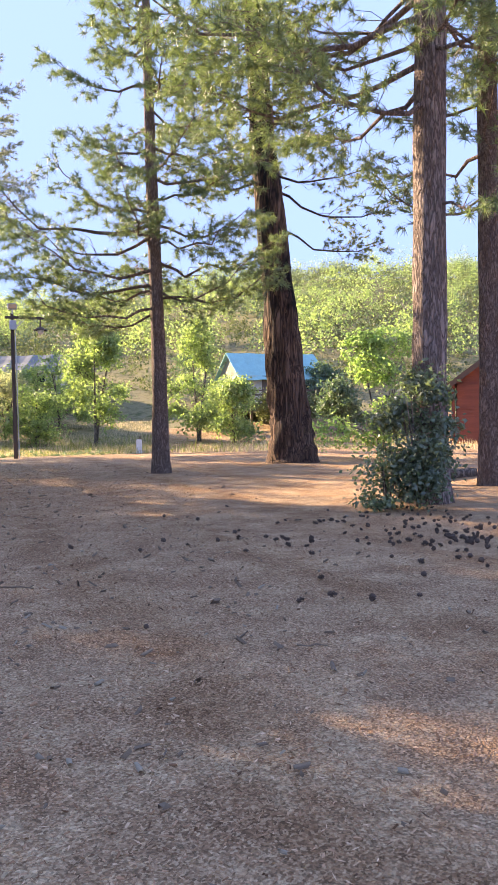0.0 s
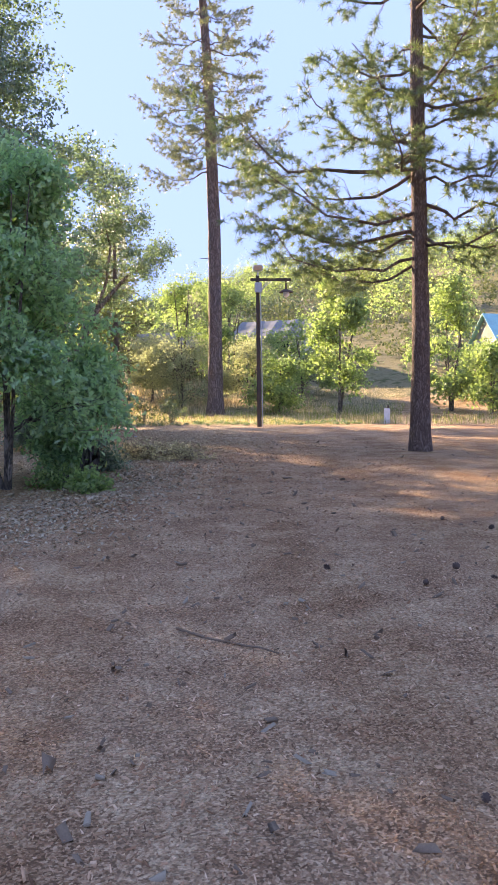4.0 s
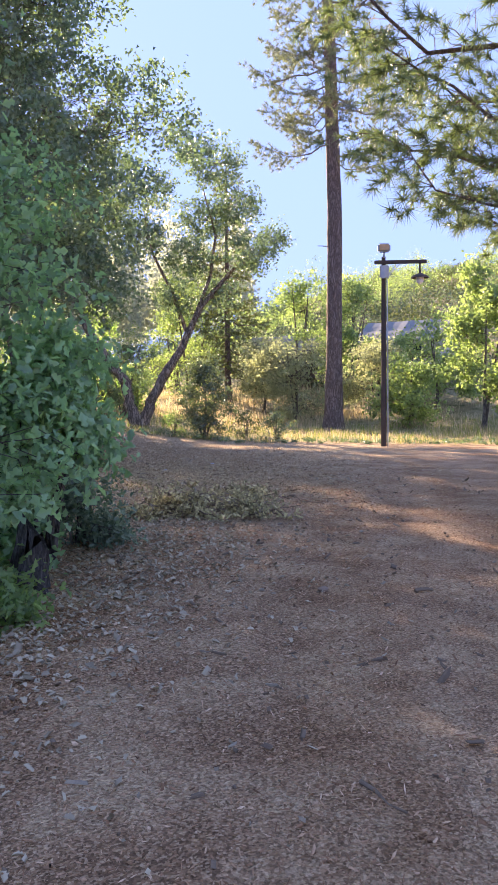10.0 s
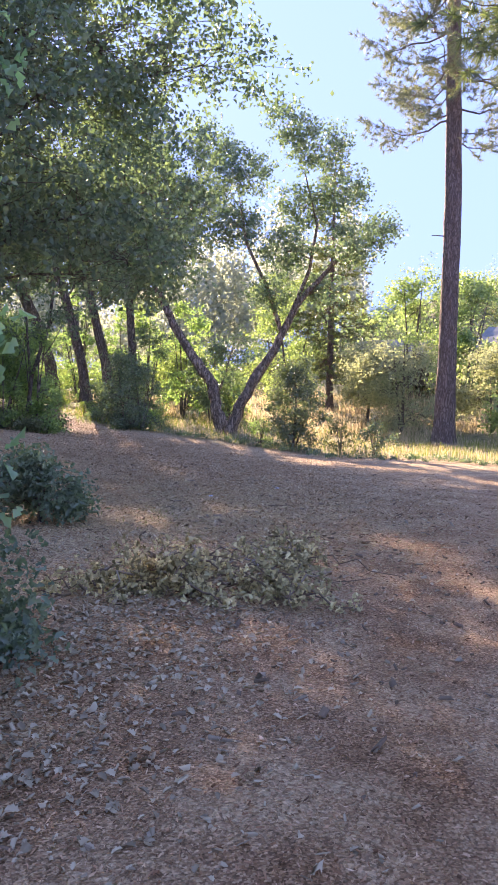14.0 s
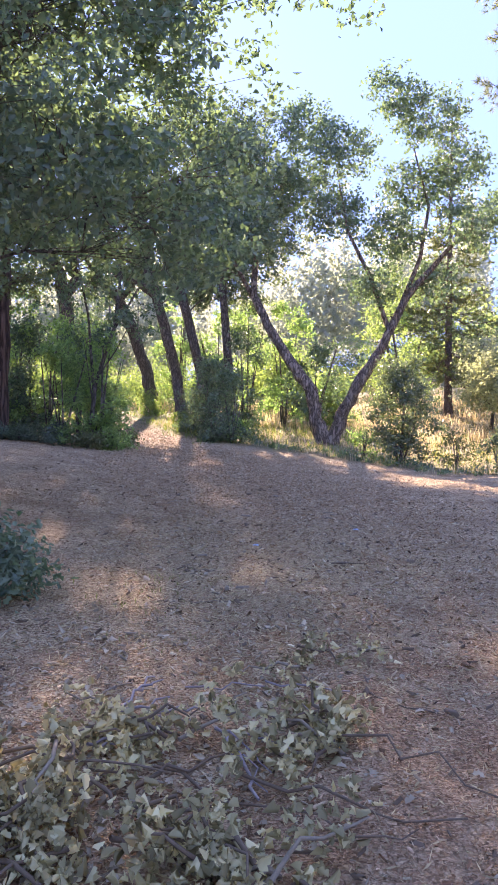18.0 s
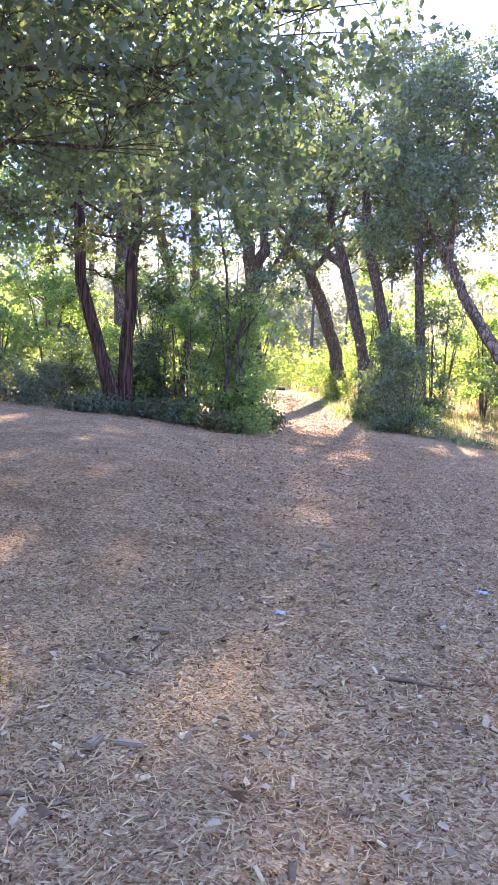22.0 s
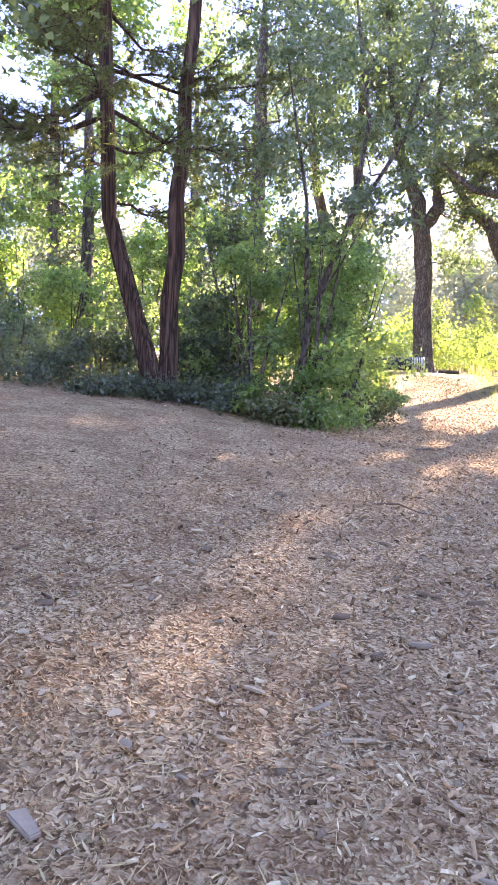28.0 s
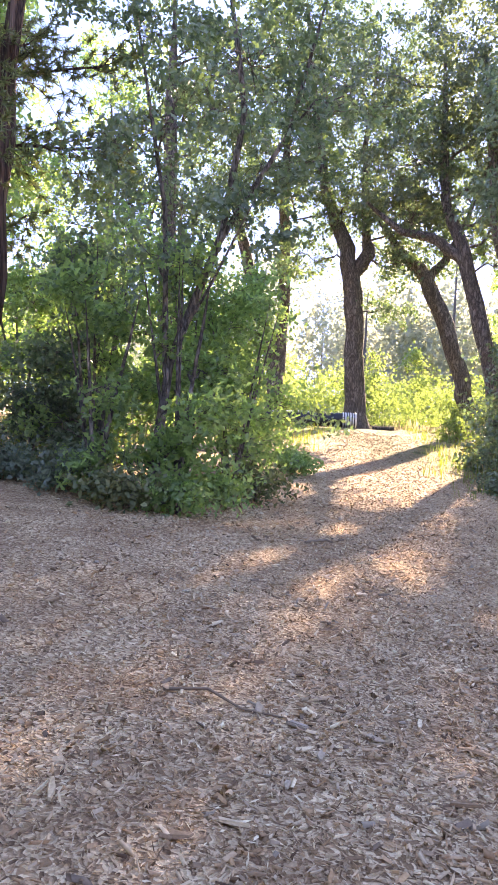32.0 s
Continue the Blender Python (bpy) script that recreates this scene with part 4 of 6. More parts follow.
# Three dark trunks to the north of the path.
leaning("dark_oak", -29.6, 44.4, [(0, 0, 0, 0.36), (-0.4, 0, 3, 0.33), (-1.4, 0, 6.6, 0.3), (-2.0, 0, 8.2, 0.2), (-2.2, 0, 13, 0.06)],
        [(-3.0, 0, 9.4, 2.2), (-0.6, 0, 10.6, 2.4), (1.6, 0, 9.4, 2.2), (-1.2, 0, 13.6, 2.4), (-4.6, -0.5, 12, 2.0), (2.2, -1, 8.0, 1.8), (0.6, 1.0, 8.4, 1.8), (0.7, 0.6, 6.6, 1.3), (-3.0, 0.6, 8.0, 1.4)], "dark oak trunk with a crooked bough over the path", 54, dark_leaf, count=820, girth=0.8,
        more=([(-1.3, 0, 6.2, 0.24), (-2.4, 0, 7.0, 0.2), (-3.4, 0, 7.2, 0.15), (-4.6, 0, 8.2, 0.06)],))
leaning("dark_oak", -28.3, 45.0, [(0, 0, 0, 0.34), (-0.6, 0, 3.4, 0.3), (-1.6, 0, 7.4, 0.26), (-2.2, 0, 13, 0.06)],
        [(-1.8, 0, 11.6, 2.4), (0.8, 0, 12.6, 2.4), (-0.4, 0, 15, 2.2), (1.4, 0.6, 9.0, 2.0), (3.2, 0, 10.6, 2.0), (0.6, 0.6, 7.2, 1.5), (2.0, 0.8, 6.4, 1.2)], "dark leaning oak trunk", 55, dark_leaf, count=820, girth=0.8)
leaning("dark_oak", -26.4, 44.6, [(0, 0, 0, 0.3), (-0.2, 0, 4, 0.27), (-0.5, 0, 8, 0.22), (-0.6, 0, 14, 0.05)],
        [(-1.0, 0, 10.4, 2.1), (0.9, 0, 11.8, 2.2), (0.0, 0, 14, 2.0), (2.2, 0, 9.4, 1.9), (3.6, 0, 11.6, 2.0), (1.0, -1, 7.6, 1.6)], "upright dark oak trunk behind the saplings", 56, dark_leaf, count=820, girth=0.8)
# The forked cedar on the south side of the path.
FR = np.random.default_rng(61)
V1 = (0.34, 0.94)
cedar = pine("forked_cedar", -19.4, 27.4, [(0, 0, 0, 0.17), (-0.2 * V1[0], -0.2 * V1[1], 0.72, 0.155), (-0.46 * V1[0], -0.46 * V1[1], 1.6, 0.145), (-0.88 * V1[0], -0.88 * V1[1], 3.05, 0.13), (-1.03 * V1[0], -1.03 * V1[1], 7.1, 0.1), (-1.07 * V1[0], -1.07 * V1[1], 12.5, 0.03)],
             [(3.4, 110, 1.6, 0.35, -0.05), (3.9, 330, 2.2, 0.3, -0.12), (4.3, 20, 2.4, 0.3, -0.15), (4.8, 250, 2.4, 0.3, -0.1)] + whorled(FR, 4.6, 12, 0.36, 2.6, 0.7, 0.25, -0.1), cedar_bark, cedar_leaf, "cedar with two red-brown trunks and feathery branches", 62, tuft_gap=0.26, length=0.13, width=0.01, needles=24, spread=1.0, category="cedar tree")
v, f = tube(bend((0.05, 0.1, -0.05), (0.62 * V1[0], 0.62 * V1[1], 9.4), FR, 12, 0.04), np.linspace(0.165, 0.07, 12), 16, FR, 0.04)
add("trunk", mesh("trunk", v, f, smooth=True), cedar_bark, cedar)
# Woods behind, on the south-west side.
for k, (x, y, tall, trunk, rad, lo, cnt) in enumerate(((-30.5, 27.5, 13, 0.22, 3.6, 1.6, 9000), (-34.6, 34.3, 18, 0.35, 4.4, 6.0, 10000), (-29.5, 22.5, 14, 0.25, 4.0, 1.0, 9000), (-36.5, 27.0, 16, 0.3, 4.4, 1.4, 7000), (-43, 34, 17, 0.3, 4.6, 2.0, 7000), (-40.5, 22, 17, 0.3, 4.8, 1.0, 6000), (-33.0, 16.0, 16, 0.3, 4.8, 1.0, 6000), (-48, 28, 18, 0.3, 5, 1.0, 6000), (-52, 40, 16, 0.28, 4.6, 3.0, 5000))):
    grown("wood_oak", x, y, tall, trunk, rad, lo, cnt, oak_bark, maple_leaf if k in (0, 2, 4) else oak_leaf, "oak of the wood with a leafy backlit crown", "oak tree", 71 + k, 0.19, number=22, group="oaks of the wood", twig=0.32)

# The many-stemmed young oak that rises out of the saplings.
Q1, Q2 = (0.37, 0.93), (-0.93, 0.37)


def across(u, w, z, r, k=0.78):
    return (k * (u * Q1[0] + w * Q2[0]), k * (u * Q1[1] + w * Q2[1]), k * z, 0.5 * r)


broadleaf("young_oak", -18.1, 29.4,
          [[across(0, 0, 0, 0.13), across(0.25, 0, 2.2, 0.11), across(1.0, 0.1, 4.2, 0.1), across(1.3, 0.2, 6.2, 0.07), across(0.8, 0.2, 9.6, 0.02)],
           [across(0.9, 0.1, 4.0, 0.08), across(2.0, 0, 5.8, 0.06), across(2.7, 0.1, 8.6, 0.02)],
           [across(0.2, 0, 2.0, 0.08), across(0.1, 0.2, 4.6, 0.06), across(-0.5, 0.3, 8.0, 0.02)],
           [across(0.3, 0, 2.4, 0.05), across(0.9, -0.4, 3.4, 0.035), across(1.5, -0.6, 4.6, 0.015)]],
          [(*across(u, w, z, 0)[:3], 0.85 * r, 0.8, n * 45 // 100) for u, w, z, r, n in ((0.9, 0, 9.2, 1.3, 1300), (2.5, 0, 8.4, 1.3, 1300), (-0.5, 0.3, 7.8, 1.2, 1200), (1.4, 0.6, 7.0, 1.3, 1300), (2.9, -0.3, 6.4, 1.1, 1000), (0.2, -0.6, 5.8, 1.1, 1000), (1.4, -0.6, 4.2, 0.8, 700), (-1.0, 0.4, 5.6, 1.1, 900), (1.6, -0.8, 5.2, 1.0, 900), (0.0, 0.2, 3.8, 1.0, 800))],
          oak_bark, oak_leaf, "young black oak with several thin dark stems and an airy crown", "oak tree", 0.1, True, 91, "oaks of the wood", 0.2, clump=30)

# Bushes: place, height, breadth, leaves, kind.
BUSH = (
    ("sapling_clump", -18.0, 29.7, 3.7, 1.1, 1900, maple_leaf, "leafy sapling clump beside the path, sunlit from behind", 0.1, True),
    ("sapling_clump", -19.3, 30.9, 3.3, 0.95, 1300, maple_leaf, "leafy sapling leaning towards the path", 0.1, True),
    ("sapling_clump", -18.4, 28.8, 3.0, 0.9, 1400, maple_leaf, "oak saplings with leaves down to the ground", 0.1, True),
    ("sapling_clump", -19.2, 28.9, 3.8, 1.1, 1500, maple_leaf, "thin oak sapling behind the clump", 0.1, True),
    ("sapling_clump", -22.0, 29.6, 4.6, 1.5, 2000, maple_leaf, "sunlit saplings between the cedar and the path", 0.12, True),
    # Sunlit bushes take the brighter maple_leaf or meadow_leaf; their light is partly colour.
    ("understory_bush", -27.0, 24.0, 4.2, 1.9, 3600, oak_leaf, "tall bush under the oaks in the darker, shaded leaf colour", 0.13, False),
    ("understory_bush", -30.0, 25.6, 4.6, 2.0, 3600, maple_leaf, "tall bush under the oaks in the brighter, sunlit leaf colour", 0.13, False),
    ("understory_bush", -28.6, 29.0, 5.0, 2.0, 3600, maple_leaf, "tall bush behind the cedar in the brighter, sunlit leaf colour", 0.13, False),
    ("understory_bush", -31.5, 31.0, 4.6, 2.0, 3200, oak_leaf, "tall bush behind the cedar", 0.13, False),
    ("understory_bush", -27.4, 33.2, 3.6, 1.6, 3000, maple_leaf, "bush behind the saplings in the brighter, sunlit leaf colour", 0.13, False),
    ("understory_bush", -32.5, 35.4, 3.2, 1.6, 2600, meadow_leaf, "bush near the pipes in the brighter, sunlit leaf colour", 0.13, False),
    ("low_bush", -19.0, 26.4, 0.35, 0.8, 2200, dark_leaf, "dark low bush in the shade of the cedar", 0.07, False),
    ("low_bush", -19.9, 25.5, 0.7, 1.0, 2200, dark_leaf, "dark low bush at the edge of the mulch", 0.07, False),
    ("low_bush", -18.7, 27.6, 0.4, 0.8, 2200, dark_leaf, "dark low bush at the cedar's foot", 0.07, False),
    ("low_bush", -18.6, 28.4, 0.55, 0.75, 2000, dark_leaf, "dark low bush under the saplings", 0.07, False),
    ("low_bush", -20.6, 24.2, 0.8, 1.1, 2000, dark_leaf, "dark low bush at the edge of the wood", 0.08, False),
    ("low_bush", -20.6, 26.6, 1.1, 1.1, 2200, dark_leaf, "dark bush behind the cedar", 0.08, False),
    ("low_bush", -20.4, 28.3, 1.2, 1.0, 2200, dark_leaf, "dark bush between the cedar and the saplings", 0.08, False),
    ("low_bush", -22.0, 25.2, 1.4, 1.3, 2200, oak_leaf, "shaded bush under the wood's edge", 0.09, False),
    ("low_bush", -22.4, 27.4, 1.6, 1.3, 2400, oak_leaf, "shaded bush behind the cedar", 0.09, False),
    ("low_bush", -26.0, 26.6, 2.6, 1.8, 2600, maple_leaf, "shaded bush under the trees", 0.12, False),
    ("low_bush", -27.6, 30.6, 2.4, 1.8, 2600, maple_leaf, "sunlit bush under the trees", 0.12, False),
    ("path_sapling", -21.6, 38.2, 3.4, 1.2, 3600, oak_leaf, "young oak with several thin stems beside the path", 0.11, False),
    ("path_sapling", -24.8, 41.4, 3.4, 1.2, 2600, dark_leaf, "young oaks along the north side of the path", 0.11, False),
    ("path_sapling", -20.4, 37.8, 2.7, 1.3, 2600, oak_leaf, "leafy young oak at the mulch's edge", 0.09, False),
    ("path_sapling", -22.8, 39.4, 3.0, 1.1, 3000, dark_leaf, "young oak crowding the path's edge", 0.1, False),
    ("path_sapling", -24.0, 40.2, 2.6, 1.0, 2600, oak_leaf, "low young oak crowding the path's edge", 0.1, False),
    ("low_bush", -20.9, 37.4, 0.5, 0.6, 1100, dark_leaf, "dark low bush at the mulch's edge", 0.08, False),
    ("low_bush", -20.6, 38.6, 1.0, 0.9, 1300, maple_leaf, "low green bush at the foot of the oaks", 0.08, False),
    ("low_bush", -24.0, 39.3, 0.45, 0.6, 800, oak_leaf, "low bush at the path's edge", 0.09, False),
    ("low_bush", -22.4, 33.4, 0.5, 0.6, 1100, maple_leaf, "low green bush beside the path", 0.09, False),
    ("low_bush", -27.6, 34.4, 0.45, 0.8, 1000, meadow_leaf, "low yellow-green bush beside the path", 0.09, False),
    ("low_bush", -30.6, 36.2, 0.5, 0.8, 900, meadow_leaf, "low yellow-green bush beside the path", 0.09, False),
    ("low_bush", -25.8, 41.0, 0.5, 0.6, 800, maple_leaf, "low green bush at the path's north edge", 0.09, False),
    ("low_bush", -28.0, 42.8, 0.6, 0.7, 800, meadow_leaf, "low yellow-green bush at the path's north edge", 0.09, False),
    ("low_bush", -31.2, 44.0, 1.0, 1.0, 1100, meadow_leaf, "yellow-green bush at the leaning oak's foot", 0.09, False),
    ("low_bush", -34.6, 46.6, 1.4, 1.3, 1400, meadow_leaf, "sunlit bush behind the leaning oak", 0.1, False),
    ("leafy_sapling", -19.9, 30.4, 3.9, 1.15, 5200, maple_leaf, "bright green oak sapling with leaves down to the ground", 0.1, True),
    ("leafy_sapling", -20.9, 31.7, 3.6, 1.1, 4200, maple_leaf, "bright green oak sapling beside the path", 0.1, True),
    ("leafy_sapling", -20.3, 29.0, 3.3, 1.1, 4400, oak_leaf, "green oak sapling behind the cedar", 0.1, True),
    ("low_bush", -17.3, 29.5, 0.5, 0.5, 1000, maple_leaf, "low pale shoots at the saplings' foot", 0.08, False),
    ("low_bush", -17.5, 28.9, 0.45, 0.55, 1000, brush_leaf, "low shoots at the saplings' foot", 0.08, False),
    ("low_bush", -18.1, 30.3, 0.5, 0.55, 900, maple_leaf, "low pale shoots at the mulch's edge", 0.08, False),
    ("low_bush", -18.6, 31.0, 0.55, 0.6, 900, brush_leaf, "low dry shoots beside the path", 0.08, False),
    ("low_bush", -3.3, 13.45, 0.4, 0.42, 1100, maple_leaf, "low green shoots at the thicket's foot", 0.08, True),
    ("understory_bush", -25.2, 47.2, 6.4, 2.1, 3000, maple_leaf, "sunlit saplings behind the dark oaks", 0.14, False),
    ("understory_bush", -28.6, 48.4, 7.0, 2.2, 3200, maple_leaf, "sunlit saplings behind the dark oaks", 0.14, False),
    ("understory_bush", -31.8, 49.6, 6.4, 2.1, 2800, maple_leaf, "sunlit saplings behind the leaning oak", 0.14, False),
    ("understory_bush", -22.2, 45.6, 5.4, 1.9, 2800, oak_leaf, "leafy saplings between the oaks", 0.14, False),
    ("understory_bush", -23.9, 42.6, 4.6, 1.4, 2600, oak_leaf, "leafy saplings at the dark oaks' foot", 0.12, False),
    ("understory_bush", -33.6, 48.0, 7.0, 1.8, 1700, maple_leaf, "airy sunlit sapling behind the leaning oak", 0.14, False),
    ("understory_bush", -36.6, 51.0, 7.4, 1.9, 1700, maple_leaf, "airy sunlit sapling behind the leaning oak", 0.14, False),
    ("low_bush", -15.3, 38.8, 1.3, 0.7, 900, maple_leaf, "small yellow-green bush at the oak's foot", 0.07, False),
    ("low_bush", -9.9, 37.3, 1.3, 0.75, 900, dark_leaf, "small dark bush in the dry grass", 0.08, False),
    ("low_bush", -11.6, 38.2, 1.4, 0.8, 900, brush_leaf, "small bush in the dry grass", 0.08, False),
    ("pine_side_shrub", 6.25, 12.05, 2.3, 0.78, 5600, dark_leaf, "dark-leaved shrub growing against the pine's foot", 0.085, False),
    ("pine_side_shrub", 5.7, 11.85, 1.0, 0.5, 900, oak_leaf, "low shoots beside the shrub", 0.08, False),
    ("maple_bush", 8.9, 25.6, 4.4, 1.9, 5200, maple_leaf, "bright green maple bush behind the pines", 0.13, False),
    ("low_bush", -2.7, 13.1, 0.22, 0.28, 600, maple_leaf, "low pale shoots at the thicket's foot", 0.09, True),
    ("low_bush", -7.1, 19.5, 0.95, 0.58, 3200, crown_leaf, "low bush at the edge of the mulch", 0.08, True),
    ("low_bush", -3.9, 15.7, 0.7, 0.55, 2400, crown_leaf, "low bush at the thicket's end", 0.07, True),
)
for k, (name, x, y, tall, rad, cnt, mat, label, size, lobed) in enumerate(BUSH):
    grown(name, x, y, tall, 0.016 + 0.006 * tall, rad, 0.3 if tall > 2 else 0.15, cnt, oak_bark, mat, label, "bush", 101 + k, size, lobed, number=12, stems=4, twig=0.3 if name in ("path_sapling", "leafy_sapling") else 0.17)

# The upright evergreen shrub beside the forked oak: an egg of leaves that starts close to the ground.
HR = np.random.default_rng(17)
holly = []
for k in range(30):
    h = 0.45 + 2.9 * (k + 0.5) / 30
    reach = 1.1 * math.sin(math.pi * (0.22 + 0.68 * (h / 3.5) ** 0.8)) * math.sqrt(HR.uniform(0.1, 1))
    a = k * 2.4 + HR.uniform(-0.4, 0.4)
    holly.append((reach * math.cos(a), reach * math.sin(a), h, HR.uniform(0.2, 0.44), 0.9, 260))
broadleaf("holly_shrub", -13.7, 38.5, [[(0, 0, 0, 0.05), (0.1, 0.05, 1.6, 0.04), (0.0, 0.1, 3.2, 0.01)], [(0.08, 0, 0, 0.035), (0.45, 0.1, 1.2, 0.025), (0.5, 0.2, 2.3, 0.008)], [(-0.06, 0.04, 0, 0.035), (-0.4, 0.1, 1.1, 0.025), (-0.5, 0.0, 2.0, 0.008)]], holly,
          oak_bark, dark_leaf, "upright dark-leaved shrub beside the forked oak", "bush", 0.1, False, 117, twig=0.24)

# Trees and bushes beyond the dry grass.
FAR = (
    (-3.08, 46.2, 8.0, 2.4, 7500, sun_leaf, 1.3), (3.0, 46.0, 7.2, 2.2, 5600, sun_leaf, 0.8), (4.9, 43.0, 3.7, 1.6, 3600, sun_leaf, 0.4),
    (-13.6, 50.0, 5.6, 3.0, 5200, grey_leaf, 0.3), (-16.8, 53.0, 5.2, 2.8, 4200, grey_leaf, 0.3), (-9.6, 52.0, 4.2, 2.6, 4200, grey_leaf, 0.2), (-6.8, 47.6, 4.2, 2.0, 3600, sun_leaf, 0.3), (-6.4, 54.0, 5.4, 2.4, 4200, sun_leaf, 0.2),
    (-12.6, 58.0, 8.0, 3.2, 5200, sun_leaf, 0.8), (-17.5, 62.0, 9.0, 3.6, 5200, sun_leaf, 0.8), (-14.2, 62.0, 7.6, 3.0, 5000, sun_leaf, 0.8), (-24.5, 58.0, 8.0, 3.2, 4200, sun_leaf, 0.8), (-28.5, 64.0, 9.0, 3.4, 4000, meadow_leaf, 0.8),
    (8.6, 50.0, 3.0, 2.2, 4600, brush_leaf, 0.8), (11.5, 46.0, 3.4, 2.0, 4200, oak_leaf, 0.6), (12.0, 55.0, 3.8, 2.2, 4600, oak_leaf, 0.8), (18.0, 50.0, 4.0, 2.4, 4200, sun_leaf, 0.8), (23.0, 44.0, 7.0, 3.0, 4200, oak_leaf, 0.8),
    (3.0, 60.0, 5.0, 2.6, 3600, oak_leaf, 0.6), (4.7, 50.0, 3.6, 2.0, 3400, sun_leaf, 0.2), (-8.6, 57.0, 5.0, 2.2, 3000, sun_leaf, 0.2),
    (-47.0, 50.0, 4.4, 1.8, 1600, meadow_leaf, 0.6), (-53.0, 57.0, 5.4, 2.2, 1800, meadow_leaf, 0.6), (-58.0, 49.0, 5.6, 2.0, 1600, sun_leaf, 0.8), (-49.0, 62.0, 6.0, 2.4, 1800, sun_leaf, 0.8), (-55.0, 43.0, 6.4, 2.2, 1600, meadow_leaf, 0.8),
    (-24.0, 50.0, 3.0, 2.0, 2600, sun_leaf, 0.2), (-29.0, 53.0, 4.0, 2.4, 2800, meadow_leaf, 0.2), (-33.0, 56.0, 5.0, 2.6, 2800, sun_leaf, 0.2),
)
for k, (x, y, tall, rad, cnt, mat, lo) in enumerate(FAR):
    grown("broadleaf_tree" if tall > 5 else "large_shrub", x, y, tall, 0.03 + 0.009 * tall, rad, lo + 0.3, cnt * 2 if mat is grey_leaf else cnt, oak_bark, mat, "sunlit leafy tree beyond the dry grass" if tall > 5 else "spreading shrub beyond the dry grass", "tree" if tall > 5 else "bush", 201 + k, 0.13 if mat is grey_leaf else 0.19, number=14, stems=2, twig=0.34)


# ---- far vegetation ----
def clumps(name, spots, mat, label, seed, leaf=0.4, count=70):
    """Many rounded, ragged bushes, too many to count, as one object."""
    rng = np.random.default_rng(seed)
    cents, sizes = [], []
    for x, y, r, tall in spots:
        n = int(count * (0.6 + 0.5 * r))
        way = rng.standard_normal((n, 3))
        way /= np.linalg.norm(way, axis=1, keepdims=True)
        way[:, 2] = np.abs(way[:, 2]) * 1.1 - 0.15
        lump = 1 + 0.3 * np.sin(5 * way[:, 0] + x) * np.sin(4 * way[:, 1] + y)
        p = np.array([x, y, float(height(x, y)) + tall * 0.35]) + way * np.array([r, r, tall * 0.62]) * (lump * rng.uniform(0.6, 1.05, n))[:, None]
        cents.append(p)
        sizes.append(np.full(n, leaf * (0.7 + 0.2 * r)) * rng.uniform(0.5, 1.2, n))
    v, faces = leaves(np.concatenate(cents), np.concatenate(sizes), rng, flat=0.3)
    return tagged(add(name, mesh(name, v, *faces), mat), label, "vegetation", kind="stuff")


def scatter(seed, n, x0, x1, y0, y1, r0, r1, tall, keep=lambda x, y: True):
    rng = np.random.default_rng(seed)
    out = []
    for _ in range(n):
        x, y = rng.uniform(x0, x1), rng.uniform(y0, y1)
        if keep(x, y):
            r = rng.uniform(r0, r1)
            out.append((x, y, r, r * tall * rng.uniform(0.8, 1.3)))
    return out


onhill = lambda x, y: y > 62 and math.degrees(math.atan2(x, y)) > -34
clumps("hillside_brush", scatter(1, 560, -60, 80, 62, 180, 1.4, 3.2, 1.1, onhill), brush_leaf, "olive and tawny chaparral covering the hillside", 301, 0.26, 130)
clumps("hillside_trees", scatter(2, 230, -60, 80, 62, 190, 1.8, 3.6, 1.9, onhill), sun_leaf, "bright green oaks scattered over the hillside", 302, 0.24, 210)
clumps("hillside_oaks", scatter(3, 150, -60, 80, 70, 190, 1.6, 3.2, 1.4, onhill), dark_leaf, "dark live oaks scattered over the hillside", 303, 0.28, 180)
clumps("low_brush", scatter(7, 420, -45, 45, 60, 120, 0.4, 1.1, 1.0, onhill), brush_leaf, "small grey-green shrubs dotted over the slope", 307, 0.24, 50)
clumps("wood_understory", scatter(6, 120, -60, -26, 14, 40, 0.7, 1.6, 1.1, lambda x, y: y < 36 + 0.25 * (x + 30)), oak_leaf, "shaded undergrowth of the wood", 306, 0.2, 130)


def polar(seed, n, near, far, a0, a1, r0, r1, tall):
    """Spots in a sector of the meadow seen from the end of the way."""
    rng = np.random.default_rng(seed)
    out = []
    for _ in range(n):
        d, a = near + (far - near) * rng.uniform(0, 1) ** 1.3, radians(rng.uniform(a0, a1))
        r = rng.uniform(r0, r1)
        out.append((-9 - d * math.sin(a), 27 + d * math.cos(a), r, r * tall * rng.uniform(0.8, 1.3)))
    return out


clumps("meadow_bushes", polar(4, 300, 37, 90, 36, 78, 1.1, 2.5, 1.4), meadow_leaf, "sunlit yellow-green willow thicket in the meadow", 304, 0.16, 210)
clumps("meadow_low_growth", scatter(8, 240, -62, -38.6, 40, 60, 0.4, 1.0, 0.8), meadow_leaf, "low yellow-green growth covering the meadow", 308, 0.15, 120)
clumps("meadow_far_trees", polar(5, 270, 100, 165, 22, 88, 2.0, 3.6, 7.2), hazed_leaf, "line of trees beyond the meadow, leaves paled for haze", 305, 0.62, 200)


